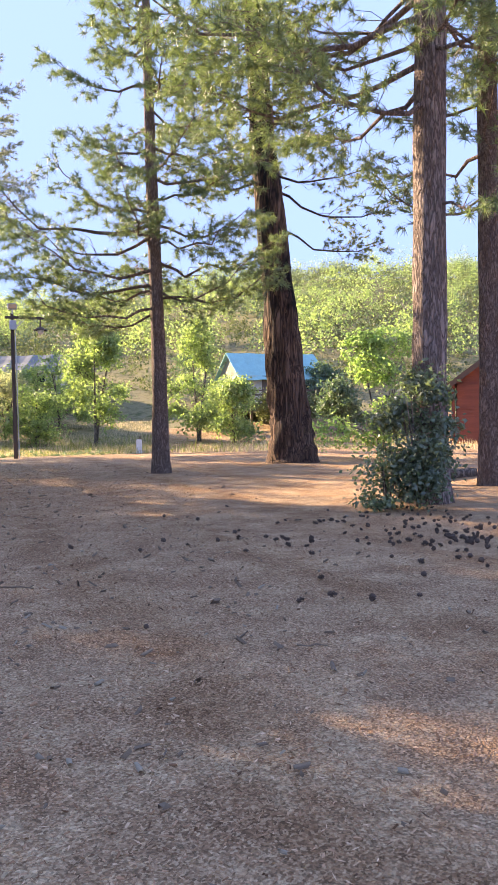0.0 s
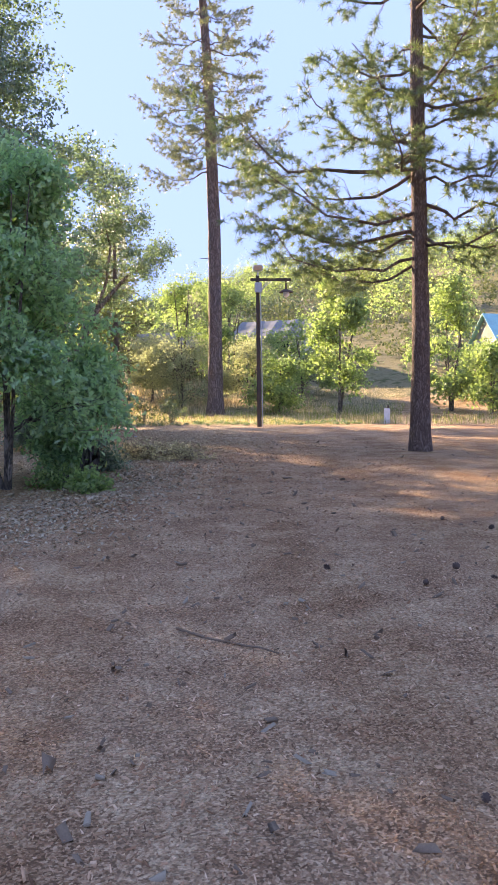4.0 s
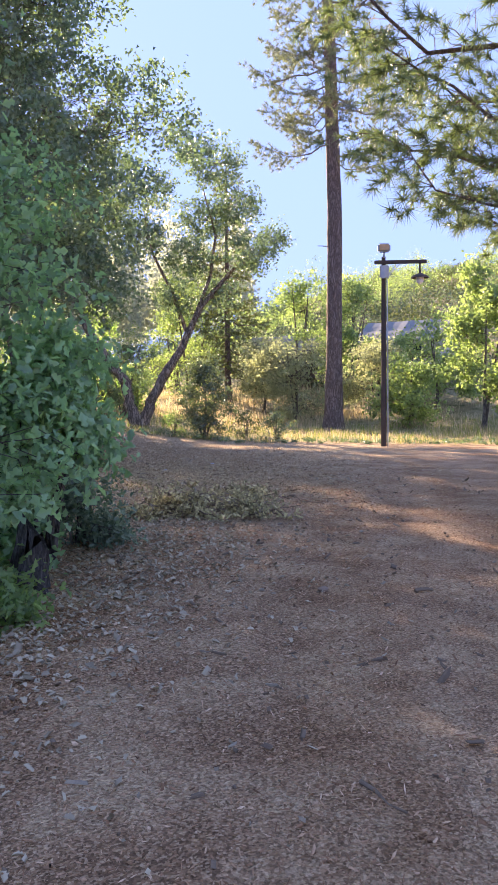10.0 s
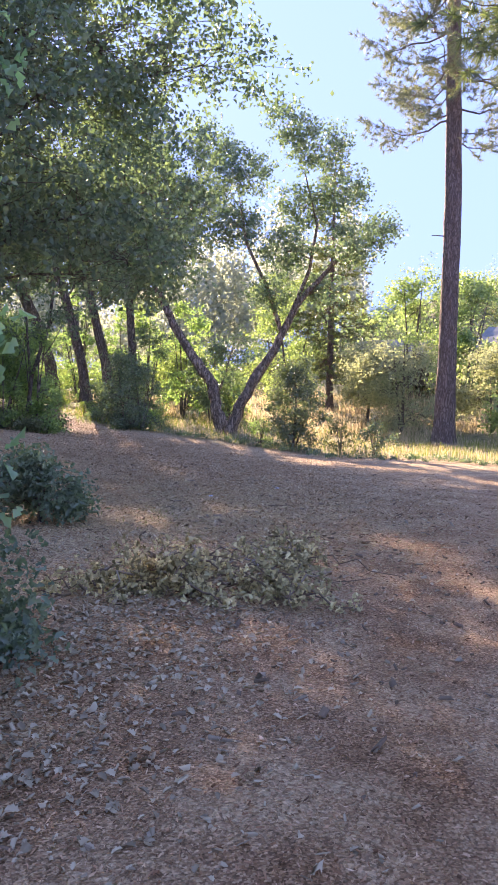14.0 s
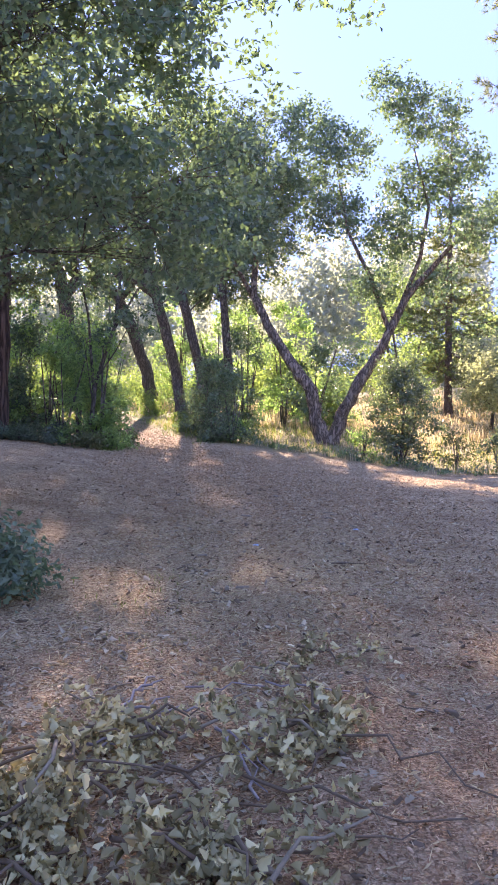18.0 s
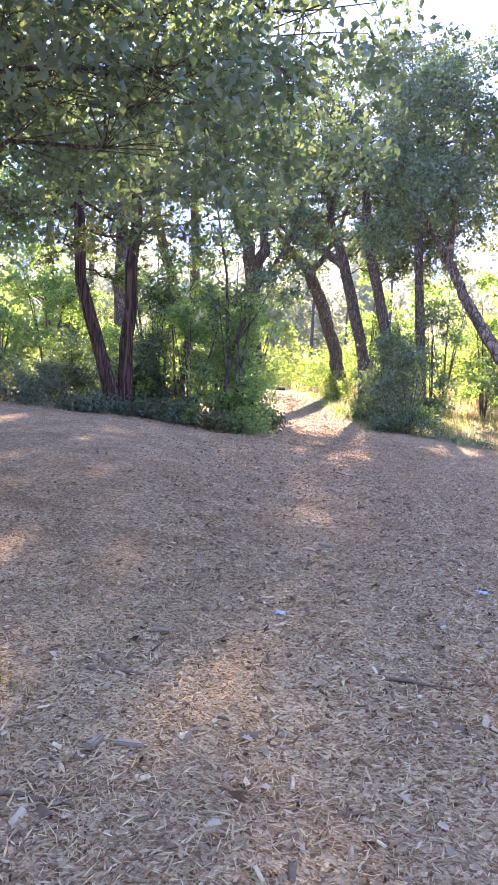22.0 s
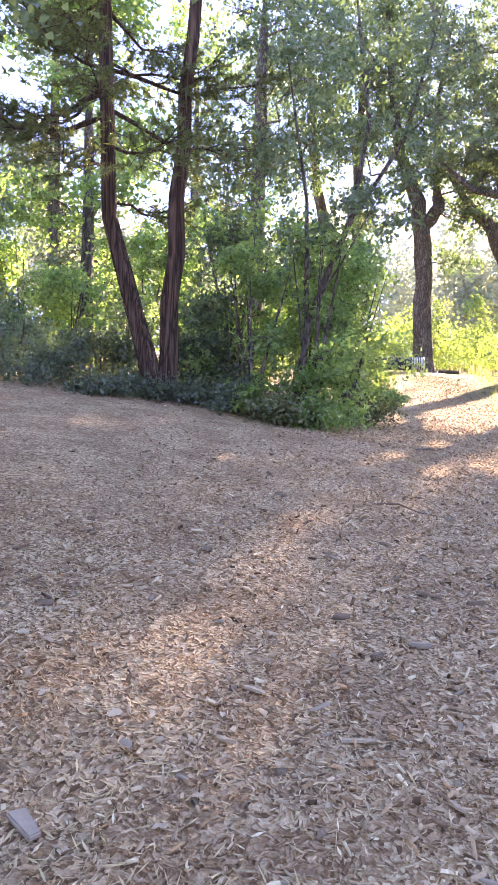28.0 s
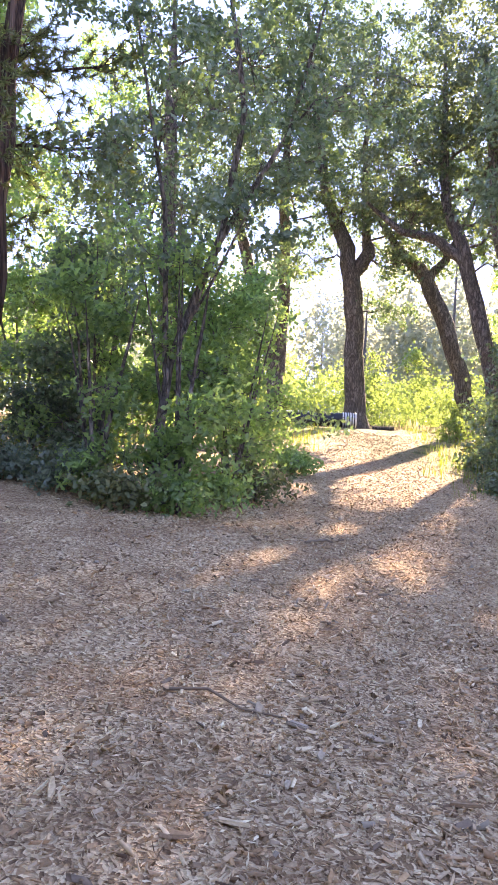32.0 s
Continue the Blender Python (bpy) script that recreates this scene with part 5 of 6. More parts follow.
for k in range(11):
    d, a = 62 + 7 * (k * 5 % 9), radians(47 + 3.1 * k)
    x, y = -9 - d * math.sin(a), 27 + d * math.cos(a)
    pine("dead_pine", x, y, [(0, 0, 0, 0.2), (0.1, 0, 6, 0.15), (0.2, 0.1, 13 + k % 4, 0.04)], [], dead_bark, grey_leaf, "bare grey dead pine standing in the meadow", 400 + k, category="dead tree", stubs=[(3 + 1.1 * j, 140 * j + 30 * k, 1.1 - 0.09 * j) for j in range(9)])


def blades(name, spots, mat, label, seed, tall=0.5, width=0.008):
    """Upright blades of grass, each a bent tapering strip."""
    rng = np.random.default_rng(seed)
    x, y = np.array(spots).T
    n = len(x)
    z = height(x, y) + rough(x, y) - 0.02
    a = rng.uniform(0, 6.28, n)
    h = tall * rng.uniform(0.35, 1.2, n) * (0.75 + 0.55 * np.sin(1.1 * x + 0.8 * np.sin(0.9 * y)) * np.sin(1.4 * y + 0.5))
    lean = rng.uniform(0.1, 0.9, n) * h
    base = np.stack([x, y, z], 1)
    side = np.stack([-np.sin(a), np.cos(a), 0 * a], 1) * width
    mid = base + np.stack([np.cos(a) * lean * 0.3, np.sin(a) * lean * 0.3, h * 0.6], 1)
    tip = base + np.stack([np.cos(a) * lean, np.sin(a) * lean, h], 1)
    v = np.stack([base - side, base + side, mid + side * 0.7, mid - side * 0.7, tip], 1).reshape(-1, 3)
    i = np.arange(n)[:, None] * 5
    return tagged(add(name, mesh(name, v, i + np.array([[0, 1, 2, 3]]), i + np.array([[3, 2, 4]])), mat), label, "grass", kind="stuff")


def edge(x):
    """Where the bare ground ends to the north."""
    if x > 2:
        return 35.6 - 0.55 * (x - 2)
    return 36.4 if x > -12 else 36.4 + 0.02 * (x + 12) ** 2 * (1 if x > -19 else 0.5) + 1.0


def area(seed, n, x0, x1, y0, y1, keep):
    rng = np.random.default_rng(seed)
    xs, ys = rng.uniform(x0, x1, n), rng.uniform(y0, y1, n)
    patch = np.sin(0.9 * xs + 0.4 * ys) * np.sin(0.7 * ys - 0.5 * xs) + 0.5 * np.sin(2.3 * xs + 1.7 * ys)
    return [(x, y) for x, y, p, q in zip(xs, ys, patch, rng.uniform(-1.2, 0.9, n)) if p > q and keep(x, y)]


blades("dry_grass", area(1, 90000, -27, 16, 29, 56, lambda x, y: y > edge(x) and not (x > 0.4 and y > 41.5)), dry_grass, "tall dry golden grass", 311, 0.37, 0.006)
blades("dry_meadow", area(2, 26000, -40, -10, 46, 66, lambda x, y: True), dry_grass, "dry golden meadow behind the oak", 312, 0.55, 0.022)
blades("green_grass", area(3, 30000, -27, 14, 34, 50, lambda x, y: y > edge(x) + 0.3 and not (x > 0.4 and y > 41.5)), green_grass, "green shoots among the dry grass", 313, 0.42)
blades("path_grass", area(4, 22000, -40, -17, 24, 50, lambda x, y: x < -20 and abs(y - 31 - 0.62 * (-16 - x)) > 1.7 + 0.25 * math.sin(1.7 * x) and y > 31), green_grass, "green and yellow grass beside the path", 314, 0.35)
blades("sprouts", [(x + 0.3 * a, y + 0.3 * b) for x, y in ((-5.9, 20.2), (-5.2, 19.6), (-7.4, 22.6), (-6.3, 21.0), (-8.6, 23.2), (-9.9, 25.0)) for a, b in np.random.default_rng(6).normal(0, 1, (70, 2))], green_grass, "small green sprouts in the mulch", 316, 0.07, 0.004)
blades("shade_grass", area(5, 16000, -30, -19.5, 22, 34, lambda x, y: y < 29.5 - 0.4 * (x + 20)), green_grass, "thin grass and seedlings at the foot of the cedar", 315, 0.28)

clumps("edge_weeds", [(x, edge(x) + d, r, r * h) for x, d, r, h in zip(np.linspace(-19, -1, 70), np.random.default_rng(8).normal(0.25, 0.3, 70), np.random.default_rng(9).uniform(0.08, 0.3, 70), np.random.default_rng(10).uniform(0.7, 1.4, 70))], oak_leaf, "low green weeds along the edge of the bare ground", 317, 0.1, 90)

# ---- things of the parking ground ----
def box(bm, cx, cy, cz, sx_, sy_, sz_, m=None, bevel=0.0):
    r = bmesh.ops.create_cube(bm, size=1.0, matrix=(m or Matrix()) @ Matrix.LocRotScale((cx, cy, cz), None, (sx_, sy_, sz_)))
    if bevel:
        edges = list({e for v in r["verts"] for e in v.link_edges})
        bmesh.ops.bevel(bm, geom=edges, offset=bevel, segments=2, affect='EDGES')
    return r["verts"]


def cyl(bm, r1, r2, depth, m=None, seg=16):
    return bmesh.ops.create_cone(bm, cap_ends=True, segments=seg, radius1=r1, radius2=r2, depth=depth, matrix=m or Matrix())


def light_pole(x, y):
    base = empty("light_pole", x, y, ground_z(x, y) - 0.1, "dark wooden light pole with a crossarm and two lamps", "lamp post", rz=20)
    rng = np.random.default_rng(3)
    v, f = tube([(0, 0, z) for z in np.linspace(0, 6.55, 14)], np.linspace(0.1, 0.07, 14), 14, rng, 0.02)
    add("pole", mesh("pole", v, f, smooth=True), pole_wood, base)
    bm = bmesh.new()
    box(bm, 0.55, -0.12, 6.35, 1.75, 0.09, 0.12, bevel=0.012)
    part("crossarm", bm, pole_wood, base)
    bm = bmesh.new()
    box(bm, 0, -0.19, 6.02, 0.3, 0.12, 0.42, bevel=0.02)
    part("junction_box", bm, grey_metal, base, "pale grey junction box")
    for x0, x1 in ((0.1, 0.55), (0.08, 0.42)):
        v, f = tube([(x0, -0.1, 5.85), (x1, -0.12, 6.3)], [0.018, 0.018], 6)
        add("brace", mesh("brace", v, f), grey_metal, base)
    # An amber floodlight box on the pole's head.
    bm = bmesh.new()
    box(bm, 0.0, -0.1, 6.83, 0.42, 0.24, 0.28, bevel=0.05)
    lamp = part("lamp_head", bm, grey_metal, base, "rounded grey floodlight housing")
    bm = bmesh.new()
    box(bm, 0.0, -0.225, 6.83, 0.33, 0.03, 0.2, bevel=0.012)
    part("lens", bm, lamp_glass, lamp, "amber glass lamp lens")
    v, f = tube([(0, -0.08, 6.5), (0, -0.1, 6.72)], [0.035, 0.03], 8)
    add("bracket", mesh("bracket", v, f), grey_metal, base)
    # A dark bell lamp hanging from the arm's end.
    v, f = tube([(1.2, -0.12, z) for z in (6.3, 5.98, 5.95, 5.9, 5.84, 5.8)], [0.03, 0.04, 0.08, 0.2, 0.29, 0.3], 20)
    bell = add("bell_shade", mesh("bell_shade", v, f, smooth=True), pole_wood, base, "dark metal bell shade")
    v, f = tube([(1.2, -0.12, z) for z in (5.86, 5.76, 5.66, 5.6)], [0.13, 0.14, 0.11, 0.02], 14)
    add("lens", mesh("lens", v, f, smooth=True), white_paint, bell, "pale frosted lamp glass")
    v, f = tube([(0.13, -0.1, 0.0), (0.125, -0.1, 3.0), (0.1, -0.1, 6.0)], [0.022] * 3, 8)
    add("conduit", mesh("conduit", v, f), grey_metal, base, "pale cable conduit up the pole")
    return base


light_pole(-5.2, 35.3)


def marker_post(x, y):
    base = empty("marker_post", x, y, ground_z(x, y) - 0.03, "short white utility post in the grass", "post")
    bm = bmesh.new()
    box(bm, 0, 0, 0.35, 0.26, 0.16, 0.7, bevel=0.02)
    part("post", bm, white_paint, base)
    bm = bmesh.new()
    cyl(bm, 0.05, 0.03, 0.16, Matrix.Translation((0.05, 0, 0.77)), 10)
    part("cap", bm, cone_mat, base, "dark cap")


marker_post(0.1, 37.4)


def boards(parent, mat, x0, x1, y, z0, z1, n, axis="x", thick=0.03, name="board"):
    """Horizontal boards one over another with narrow gaps."""
    h = (z1 - z0) / n
    for k in range(n):
        bm = bmesh.new()
        z = z0 + h * (k + 0.5)
        if axis == "x":
            box(bm, (x0 + x1) / 2, y, z, x1 - x0, thick, h * 0.93)
        else:
            box(bm, y, (x0 + x1) / 2, z, thick, x1 - x0, h * 0.93)
        part(name, bm, mat, parent)


def cabin(x, y, rz):
    """The red cabin: board walls, gable roof with boarding, door, vent."""
    z = ground_z(x, y) - 0.1
    base = empty("cabin", x, y, z, "red-brown board cabin with a brown gable roof", "cabin", rz=rz)
    w, d, h, top = 7.0, 6.0, 2.7, 4.9
    for name, cx, cy, sx_, sy_ in (("wall", 0, -d / 2, w, 0.14), ("wall", 0, d / 2, w, 0.14), ("wall", -w / 2, 0, 0.14, d - 0.3), ("wall", w / 2, 0, 0.14, d - 0.3)):
        bm = bmesh.new()
        box(bm, cx, cy, h / 2, sx_, sy_, h)
        wall = part(name, bm, red_siding, base)
    boards(base, red_siding, -w / 2, w / 2, -d / 2 - 0.085, 0.05, h, 14)
    boards(base, red_siding, -d / 2 + 0.2, d / 2 - 0.2, -w / 2 - 0.085, 0.05, h, 14, "y")
    for s in (-1, 1):
        bm = bmesh.new()
        outer, inner = ([bm.verts.new((s * e, y, z)) for y, z in ((-d / 2, h), (d / 2, h), (0, top))] for e in (w / 2, w / 2 - 0.14))
        bm.faces.new(outer)
        bm.faces.new(inner[::-1])
        for i in range(3):
            bm.faces.new((outer[i], outer[(i + 1) % 3], inner[(i + 1) % 3], inner[i]))
        bmesh.ops.recalc_face_normals(bm, faces=bm.faces[:])
        part("gable", bm, red_siding, base)
    for s in (-1, 1):
        bm = bmesh.new()
        run, rise = d / 2 + 0.5, (top - h) * (d / 2 + 0.5) / (d / 2)
        size = math.hypot(run, rise)
        m = Matrix.Translation((0, s * run / 2, top - rise / 2 + 0.1)) @ Matrix.Rotation(-s * math.atan2(rise, run), 4, 'X')
        box(bm, 0, 0, 0, w + 0.9, size, 0.14, m)
        part("roof", bm, dark_roof, base)
        bm = bmesh.new()
        box(bm, -(w + 0.95) / 2, 0, -0.02, 0.05, size, 0.22, m)
        part("bargeboard", bm, brown_trim, base)
    bm = bmesh.new()
    box(bm, -w / 2 - 0.13, 0.4, 1.02, 0.05, 0.9, 2.02)
    door = part("door", bm, red_siding, base)
    bm = bmesh.new()
    box(bm, -w / 2 - 0.17, 0.72, 1.0, 0.05, 0.06, 0.1, bevel=0.01)
    part("handle", bm, grey_metal, door)
    for cy, cz, sy_, sz_ in ((-1.0, 1.75, 0.24, 0.16), (-0.5, 0.75, 0.3, 0.4)):
        bm = bmesh.new()
        box(bm, -w / 2 - 0.14, cy, cz, 0.1, sy_, sz_, bevel=0.01)
        part("wall_box", bm, grey_metal, base)
    bm = bmesh.new()
    cyl(bm, 0.22, 0.22, 0.7, Matrix.Translation((-2.6, 1.6, top - 0.15)), 16)
    part("chimney", bm, white_paint, base, "white flue on the roof")
    return base


cabin(18.3, 36.6, 71.3)


def tent_cabin(x, y, rz, roof, walls, w, d, h, top, label, lift=0.8):
    """A canvas cabin on a wooden deck with a railing and steps."""
    z = ground_z(x, y) - 0.2
    base = empty("tent_cabin", x, y, z, label, "tent cabin", rz=rz)
    bm = bmesh.new()
    box(bm, 0, -0.8, lift, w + 0.8, d + 2.0, 0.12)
    part("deck", bm, deck_wood, base)
    for px in (-w / 2, 0, w / 2):
        for py in (-d / 2 - 1.5, 0, d / 2):
            bm = bmesh.new()
            box(bm, px, py, lift / 2 - 0.6, 0.14, 0.14, lift + 1.2)
            part("deck_post", bm, deck_wood, base)
    for cx, cy, sx_, sy_ in ((0, -d / 2, w, 0.06), (0, d / 2, w, 0.06), (-w / 2, 0, 0.06, d - 0.12), (w / 2, 0, 0.06, d - 0.12)):
        bm = bmesh.new()
        box(bm, cx, cy, lift + 0.06 + h / 2, sx_, sy_, h)
        part("wall", bm, walls, base)
    for s in (-1, 1):
        bm = bmesh.new()
        vs = [bm.verts.new((s * w / 2 * a, -d / 2 * b, lift + 0.06 + zz)) for a, b, zz in ((1, 1, h), (1, -1, h), (1, 0, top))]
        bm.faces.new(vs)
        bmesh.ops.solidify(bm, geom=bm.faces[:], thickness=0.05)
        part("gable", bm, walls, base)
        run = d / 2 + 0.35
        rise = (top - h) * run / (d / 2)
        size = math.hypot(run, rise)
        m = Matrix.Translation((0, s * run / 2, lift + 0.1 + top - rise / 2)) @ Matrix.Rotation(-s * math.atan2(rise, run), 4, 'X')
        bm = bmesh.new()
        r = bmesh.ops.create_grid(bm, x_segments=12, y_segments=5, size=0.5, matrix=m @ Matrix.Diagonal((w + 0.6, size, 1, 1)))
        for v in r["verts"]:
            v.co.z -= 0.07 * abs(math.sin(v.co.x * 1.9)) + 0.02 * math.sin(v.co.y * 5)
        bmesh.ops.solidify(bm, geom=bm.faces[:], thickness=0.04)
        part("roof", bm, roof, base)
    bm = bmesh.new()
    box(bm, -w * 0.2, -d / 2 - 0.045, lift + 0.06 + 0.95, 0.85, 0.05, 1.9)
    part("door", bm, deck_wood, base)
    bm = bmesh.new()
    box(bm, w * 0.22, -d / 2 - 0.045, lift + 0.06 + 1.2, 1.1, 0.05, 0.7)
    part("window", bm, window_dark, base)
    for k in range(3):
        bm = bmesh.new()
        box(bm, 0, -d / 2 - 1.75, lift + 0.3 + 0.3 * k, w + 0.7, 0.04, 0.1)
        part("rail", bm, deck_wood, base)
    for k in range(6):
        bm = bmesh.new()
        box(bm, -w / 2 + k * w / 5, -d / 2 - 1.75, lift + 0.5, 0.09, 0.09, 1.0)
        part("rail_post", bm, deck_wood, base)
    return base


tent_cabin(-10.5, 66.0, -12, canvas_grey, canvas_pale, 6.0, 4.5, 2.0, 3.4, "pale canvas cabin with a grey roof on a deck", 0.6)
tent_cabin(-20.0, 66.0, 5, canvas_grey, deck_wood, 5.0, 4.0, 2.0, 3.2, "brown cabin with a grey roof among the trees", 0.5)
tent_cabin(8.3, 56.0, 20, blue_tarp, canvas_pale, 6.4, 4.2, 1.9, 3.6, "pale canvas cabin with a blue roof on a deck", 0.9)


# ---- the pipes at the path's end ----
def ribbed_pipe(name, x, y, z, rz, length, r, mat, label, end_mat=None, tilt=0.0):
    """A corrugated culvert pipe lying on the ground, open at both ends."""
    base = new(name)
    base.matrix_basis = pose(x, y, z + r, 0, tilt, rz)
    tagged(base, label, "pipe")
    n = int(length / 0.1)
    xs = np.linspace(-length / 2, length / 2, n * 2 + 1)
    rr = np.where(np.arange(len(xs)) % 2, r, r * 0.88)
    v, f = tube([(a, 0, 0) for a in xs], rr, 26)
    v2, f2 = tube([(a, 0, 0) for a in xs], rr - 0.03, 26)
    v3, f3 = joined([(v, f), (v2, f2[:, ::-1])])
    m = len(v)
    k = np.arange(26)
    ends = [np.stack([k + s, (k + 1) % 26 + s, (k + 1) % 26 + s + m, k + s + m], -1) for s in (0, m - 26)]
    me = mesh("shell", v3, np.concatenate([f3, *ends]), smooth=False)
    add("shell", me, mat, base)
    if end_mat:
        xs = np.linspace(length / 2 - 0.55, length / 2 + 0.02, 13)
        v, f = tube([(a, 0, 0) for a in xs], np.where(np.arange(13) % 2, r * 1.04, r * 0.9), 26)
        add("collar", mesh("collar", v, f), end_mat, base, "white ribbed collar at the pipe's end")
    return base


ribbed_pipe("culvert_pipe", -36.64, 40.62, ground_z(-36.64, 40.62) + 0.02, 63.4, 4.2, 0.3, black_pipe, "black corrugated culvert pipe lying on the ground", white_pipe)
ribbed_pipe("culvert_pipe", -40.1, 40.5, ground_z(-40.1, 40.5) + 0.02, 63.4, 4.4, 0.33, steel_pipe, "grey corrugated pipe lying behind the black one")


# ---- brush pile of cut branches ----
def brush_pile(x, y):
    """Cut leafy branches heaped up: a main heap, two side lumps, bare sticks poking out, large withered leaves in sprays."""
    rng = np.random.default_rng(77)
    base = empty("brush_pile", x, y, ground_z(x, y), "pile of cut oak branches with pale withered leaves", "brush pile")
    cents, sizes, faces_up = [], [], []
    # lump: middle, half sizes along and across the heap, height, number of branches
    along, over = np.array((0.76, 0.65, 0.0)), np.array((-0.65, 0.76, 0.0))
    for mx, my, sa, so, top, number in ((-0.25, 0.0, 0.52, 0.3, 0.36, 34), (-0.75, -0.35, 0.25, 0.28, 0.22, 10), (0.72, 0.18, 0.14, 0.2, 0.2, 11), (0.1, 1.3, 0.26, 0.18, 0.17, 11), (-0.5, 0.8, 0.4, 0.26, 0.12, 9), (-0.5, 2.35, 0.3, 0.3, 0.03, 3)):
        for k in range(number):
            ga, go = np.clip(rng.normal(0, 0.55, 2), -1, 1)
            h = top * (1 - 0.75 * math.hypot(ga, go)) * rng.uniform(0.3, 1.1)
            p = np.array((mx, my, 0.0)) + along * ga * sa + over * go * so + [0, 0, max(0.03, h)]
            a = rng.uniform(0, 6.28)
            n = rng.uniform(0.2, 0.46)
            q = p + np.array([math.cos(a) * n, math.sin(a) * n, rng.uniform(-0.25, 0.12)])
            q[2] = max(q[2], 0.03)
            line = bend(p, q, rng, 6, 0.35, 0.05)
            line[:, 2] = np.maximum(line[:, 2], 0.02)
            v, f = tube(line, np.linspace(0.011, 0.004, 6), 6)
            add("branch", mesh("branch", v, f, smooth=True), pale_stick if k % 4 == 0 else stick_mat, base)
            for _ in range(3):
                s = line[rng.integers(1, 6)]
                d = rng.standard_normal(3) * [0.12, 0.12, 0.06]
                m = rng.integers(11, 20)
                cents.append(s + d * rng.uniform(0.2, 1.1, (m, 1)) + rng.standard_normal((m, 3)) * 0.035)
                sizes.append(rng.uniform(0.026, 0.058, m))
                face = rng.standard_normal(3) * 0.8 + [0.3, -0.5, 0.6]
                faces_up.append(np.tile(face / np.linalg.norm(face), (m, 1)))
    for p, q, r in (((0.2, 0.5, 0.05), (0.75, 0.1, 0.16), 0.014), ((0.75, 0.1, 0.16), (0.95, -0.35, 0.03), 0.01), ((-0.8, 0.1, 0.2), (-0.1, 0.34, 0.16), 0.016), ((0.1, 0.8, 0.05), (1.0, 1.1, 0.04), 0.013), ((-0.5, -0.1, 0.3), (0.1, 0.4, 0.2), 0.012), ((0.3, 1.3, 0.1), (1.2, 1.35, 0.03), 0.01), ((0.6, 0.5, 0.03), (0.9, 0.9, 0.05), 0.009), ((-0.2, 0.6, 0.06), (0.7, 0.7, 0.05), 0.012)):
        v, f = tube(bend(p, q, rng, 7, 0.3), np.linspace(r * 0.65, r * 0.3, 7), 7)
        add("branch", mesh("branch", v, f, smooth=True), stick_mat, base)
    # Two bundles of thin bare twigs stick out of the leaves, with a few longer ones beside them.
    for (ax, ay), (bx, by), r in (((-0.8, 0.93), (-1.05, 1.39), 0.009), ((-0.91, 1.13), (-0.98, 1.39), 0.008), ((-0.76, 0.87), (-0.76, 1.23), 0.009), ((-0.57, 0.93), (-0.44, 1.09), 0.01), ((-0.6, 0.99), (-0.48, 1.21), 0.009),
                                  ((-0.14, 1.0), (0.09, 0.82), 0.006), ((-0.14, 1.0), (0.3, 0.7), 0.012), ((-0.13, 1.0), (0.29, 0.77), 0.005), ((-0.16, 1.05), (0.2, 0.91), 0.005), ((-0.25, 1.04), (-0.05, 1.17), 0.008),
                                  ((-0.58, 0.54), (-0.57, 0.76), 0.008), ((-0.52, 0.53), (-0.54, 0.7), 0.008), ((-0.74, 1.33), (-0.46, 1.68), 0.006), ((-0.46, 1.68), (-0.06, 1.92), 0.006)):
        v, f = tube(bend((ax, ay, 0.07), (bx, by, 0.04), rng, 6, 0.22), np.linspace(r, r * 0.55, 6), 6)
        add("twig", mesh("twig", v, f, smooth=True), twig_mat, base, "bare grey twig")
    c = np.concatenate(cents)
    c[:, 2] = np.maximum(c[:, 2], 0.02)
    v, faces = leaves(c, np.concatenate(sizes), rng, "dead", flat=0.2, curl=2.2, facing=np.concatenate(faces_up))
    v += rng.standard_normal(v.shape) * 0.0045
    v[:, 2] = np.maximum(v[:, 2], 0.005)
    add("withered_leaves", mesh("withered_leaves", v, *faces), dry_leaf, base, "pale curled dead oak leaves")


brush_pile(-3.45, 17.8)


# ---- litter on the ground ----
def chips(name, spots, mat, label, seed, long0, long1, wide=0.3, thick=0.006):
    """Flat splinters of wood lying at all angles, each with its own thickness."""
    rng = np.random.default_rng(seed)
    x, y = np.array(spots).T
    n = len(x)
    size = rng.uniform(0, 1, n) ** 2.2 * (long1 - long0) + long0
    w = size * (0.35 + 1.5 * rng.uniform(0, 1, n) ** 2) * wide
    t = thick * rng.uniform(0.5, 1.6, n)
    z = height(x, y) + rough(x, y) + t * 0.3 + rng.uniform(0, 0.022, n)
    a = rng.uniform(0, 6.28, n)
    u = np.stack([np.cos(a), np.sin(a), rng.normal(0, 0.38, n)], 1)
    s = np.stack([-np.sin(a), np.cos(a), rng.normal(0, 0.6, n)], 1)
    up = np.cross(u, s)
    c = np.stack([x, y, z], 1)
    corners = []
    for k in (-1, 1):
        for i, j in ((-1, -1), (1, -1), (1, 1), (-1, 1)):
            skew = rng.uniform(0.3, 1.0, n)
            corners.append(c + u * (i * size / 2 * skew)[:, None] + s * (j * w / 2 * rng.uniform(0.25, 1, n))[:, None] + up * (k * t / 2)[:, None])
    v = np.stack(corners, 1).reshape(-1, 3)
    i = np.arange(n)[:, None] * 8
    f = np.concatenate([i + np.array([q]) for q in ((4, 5, 6, 7), (0, 1, 5, 4), (2, 3, 7, 6))])
    return tagged(add(name, mesh(name, v, f), mat), label, "ground litter", kind="stuff")


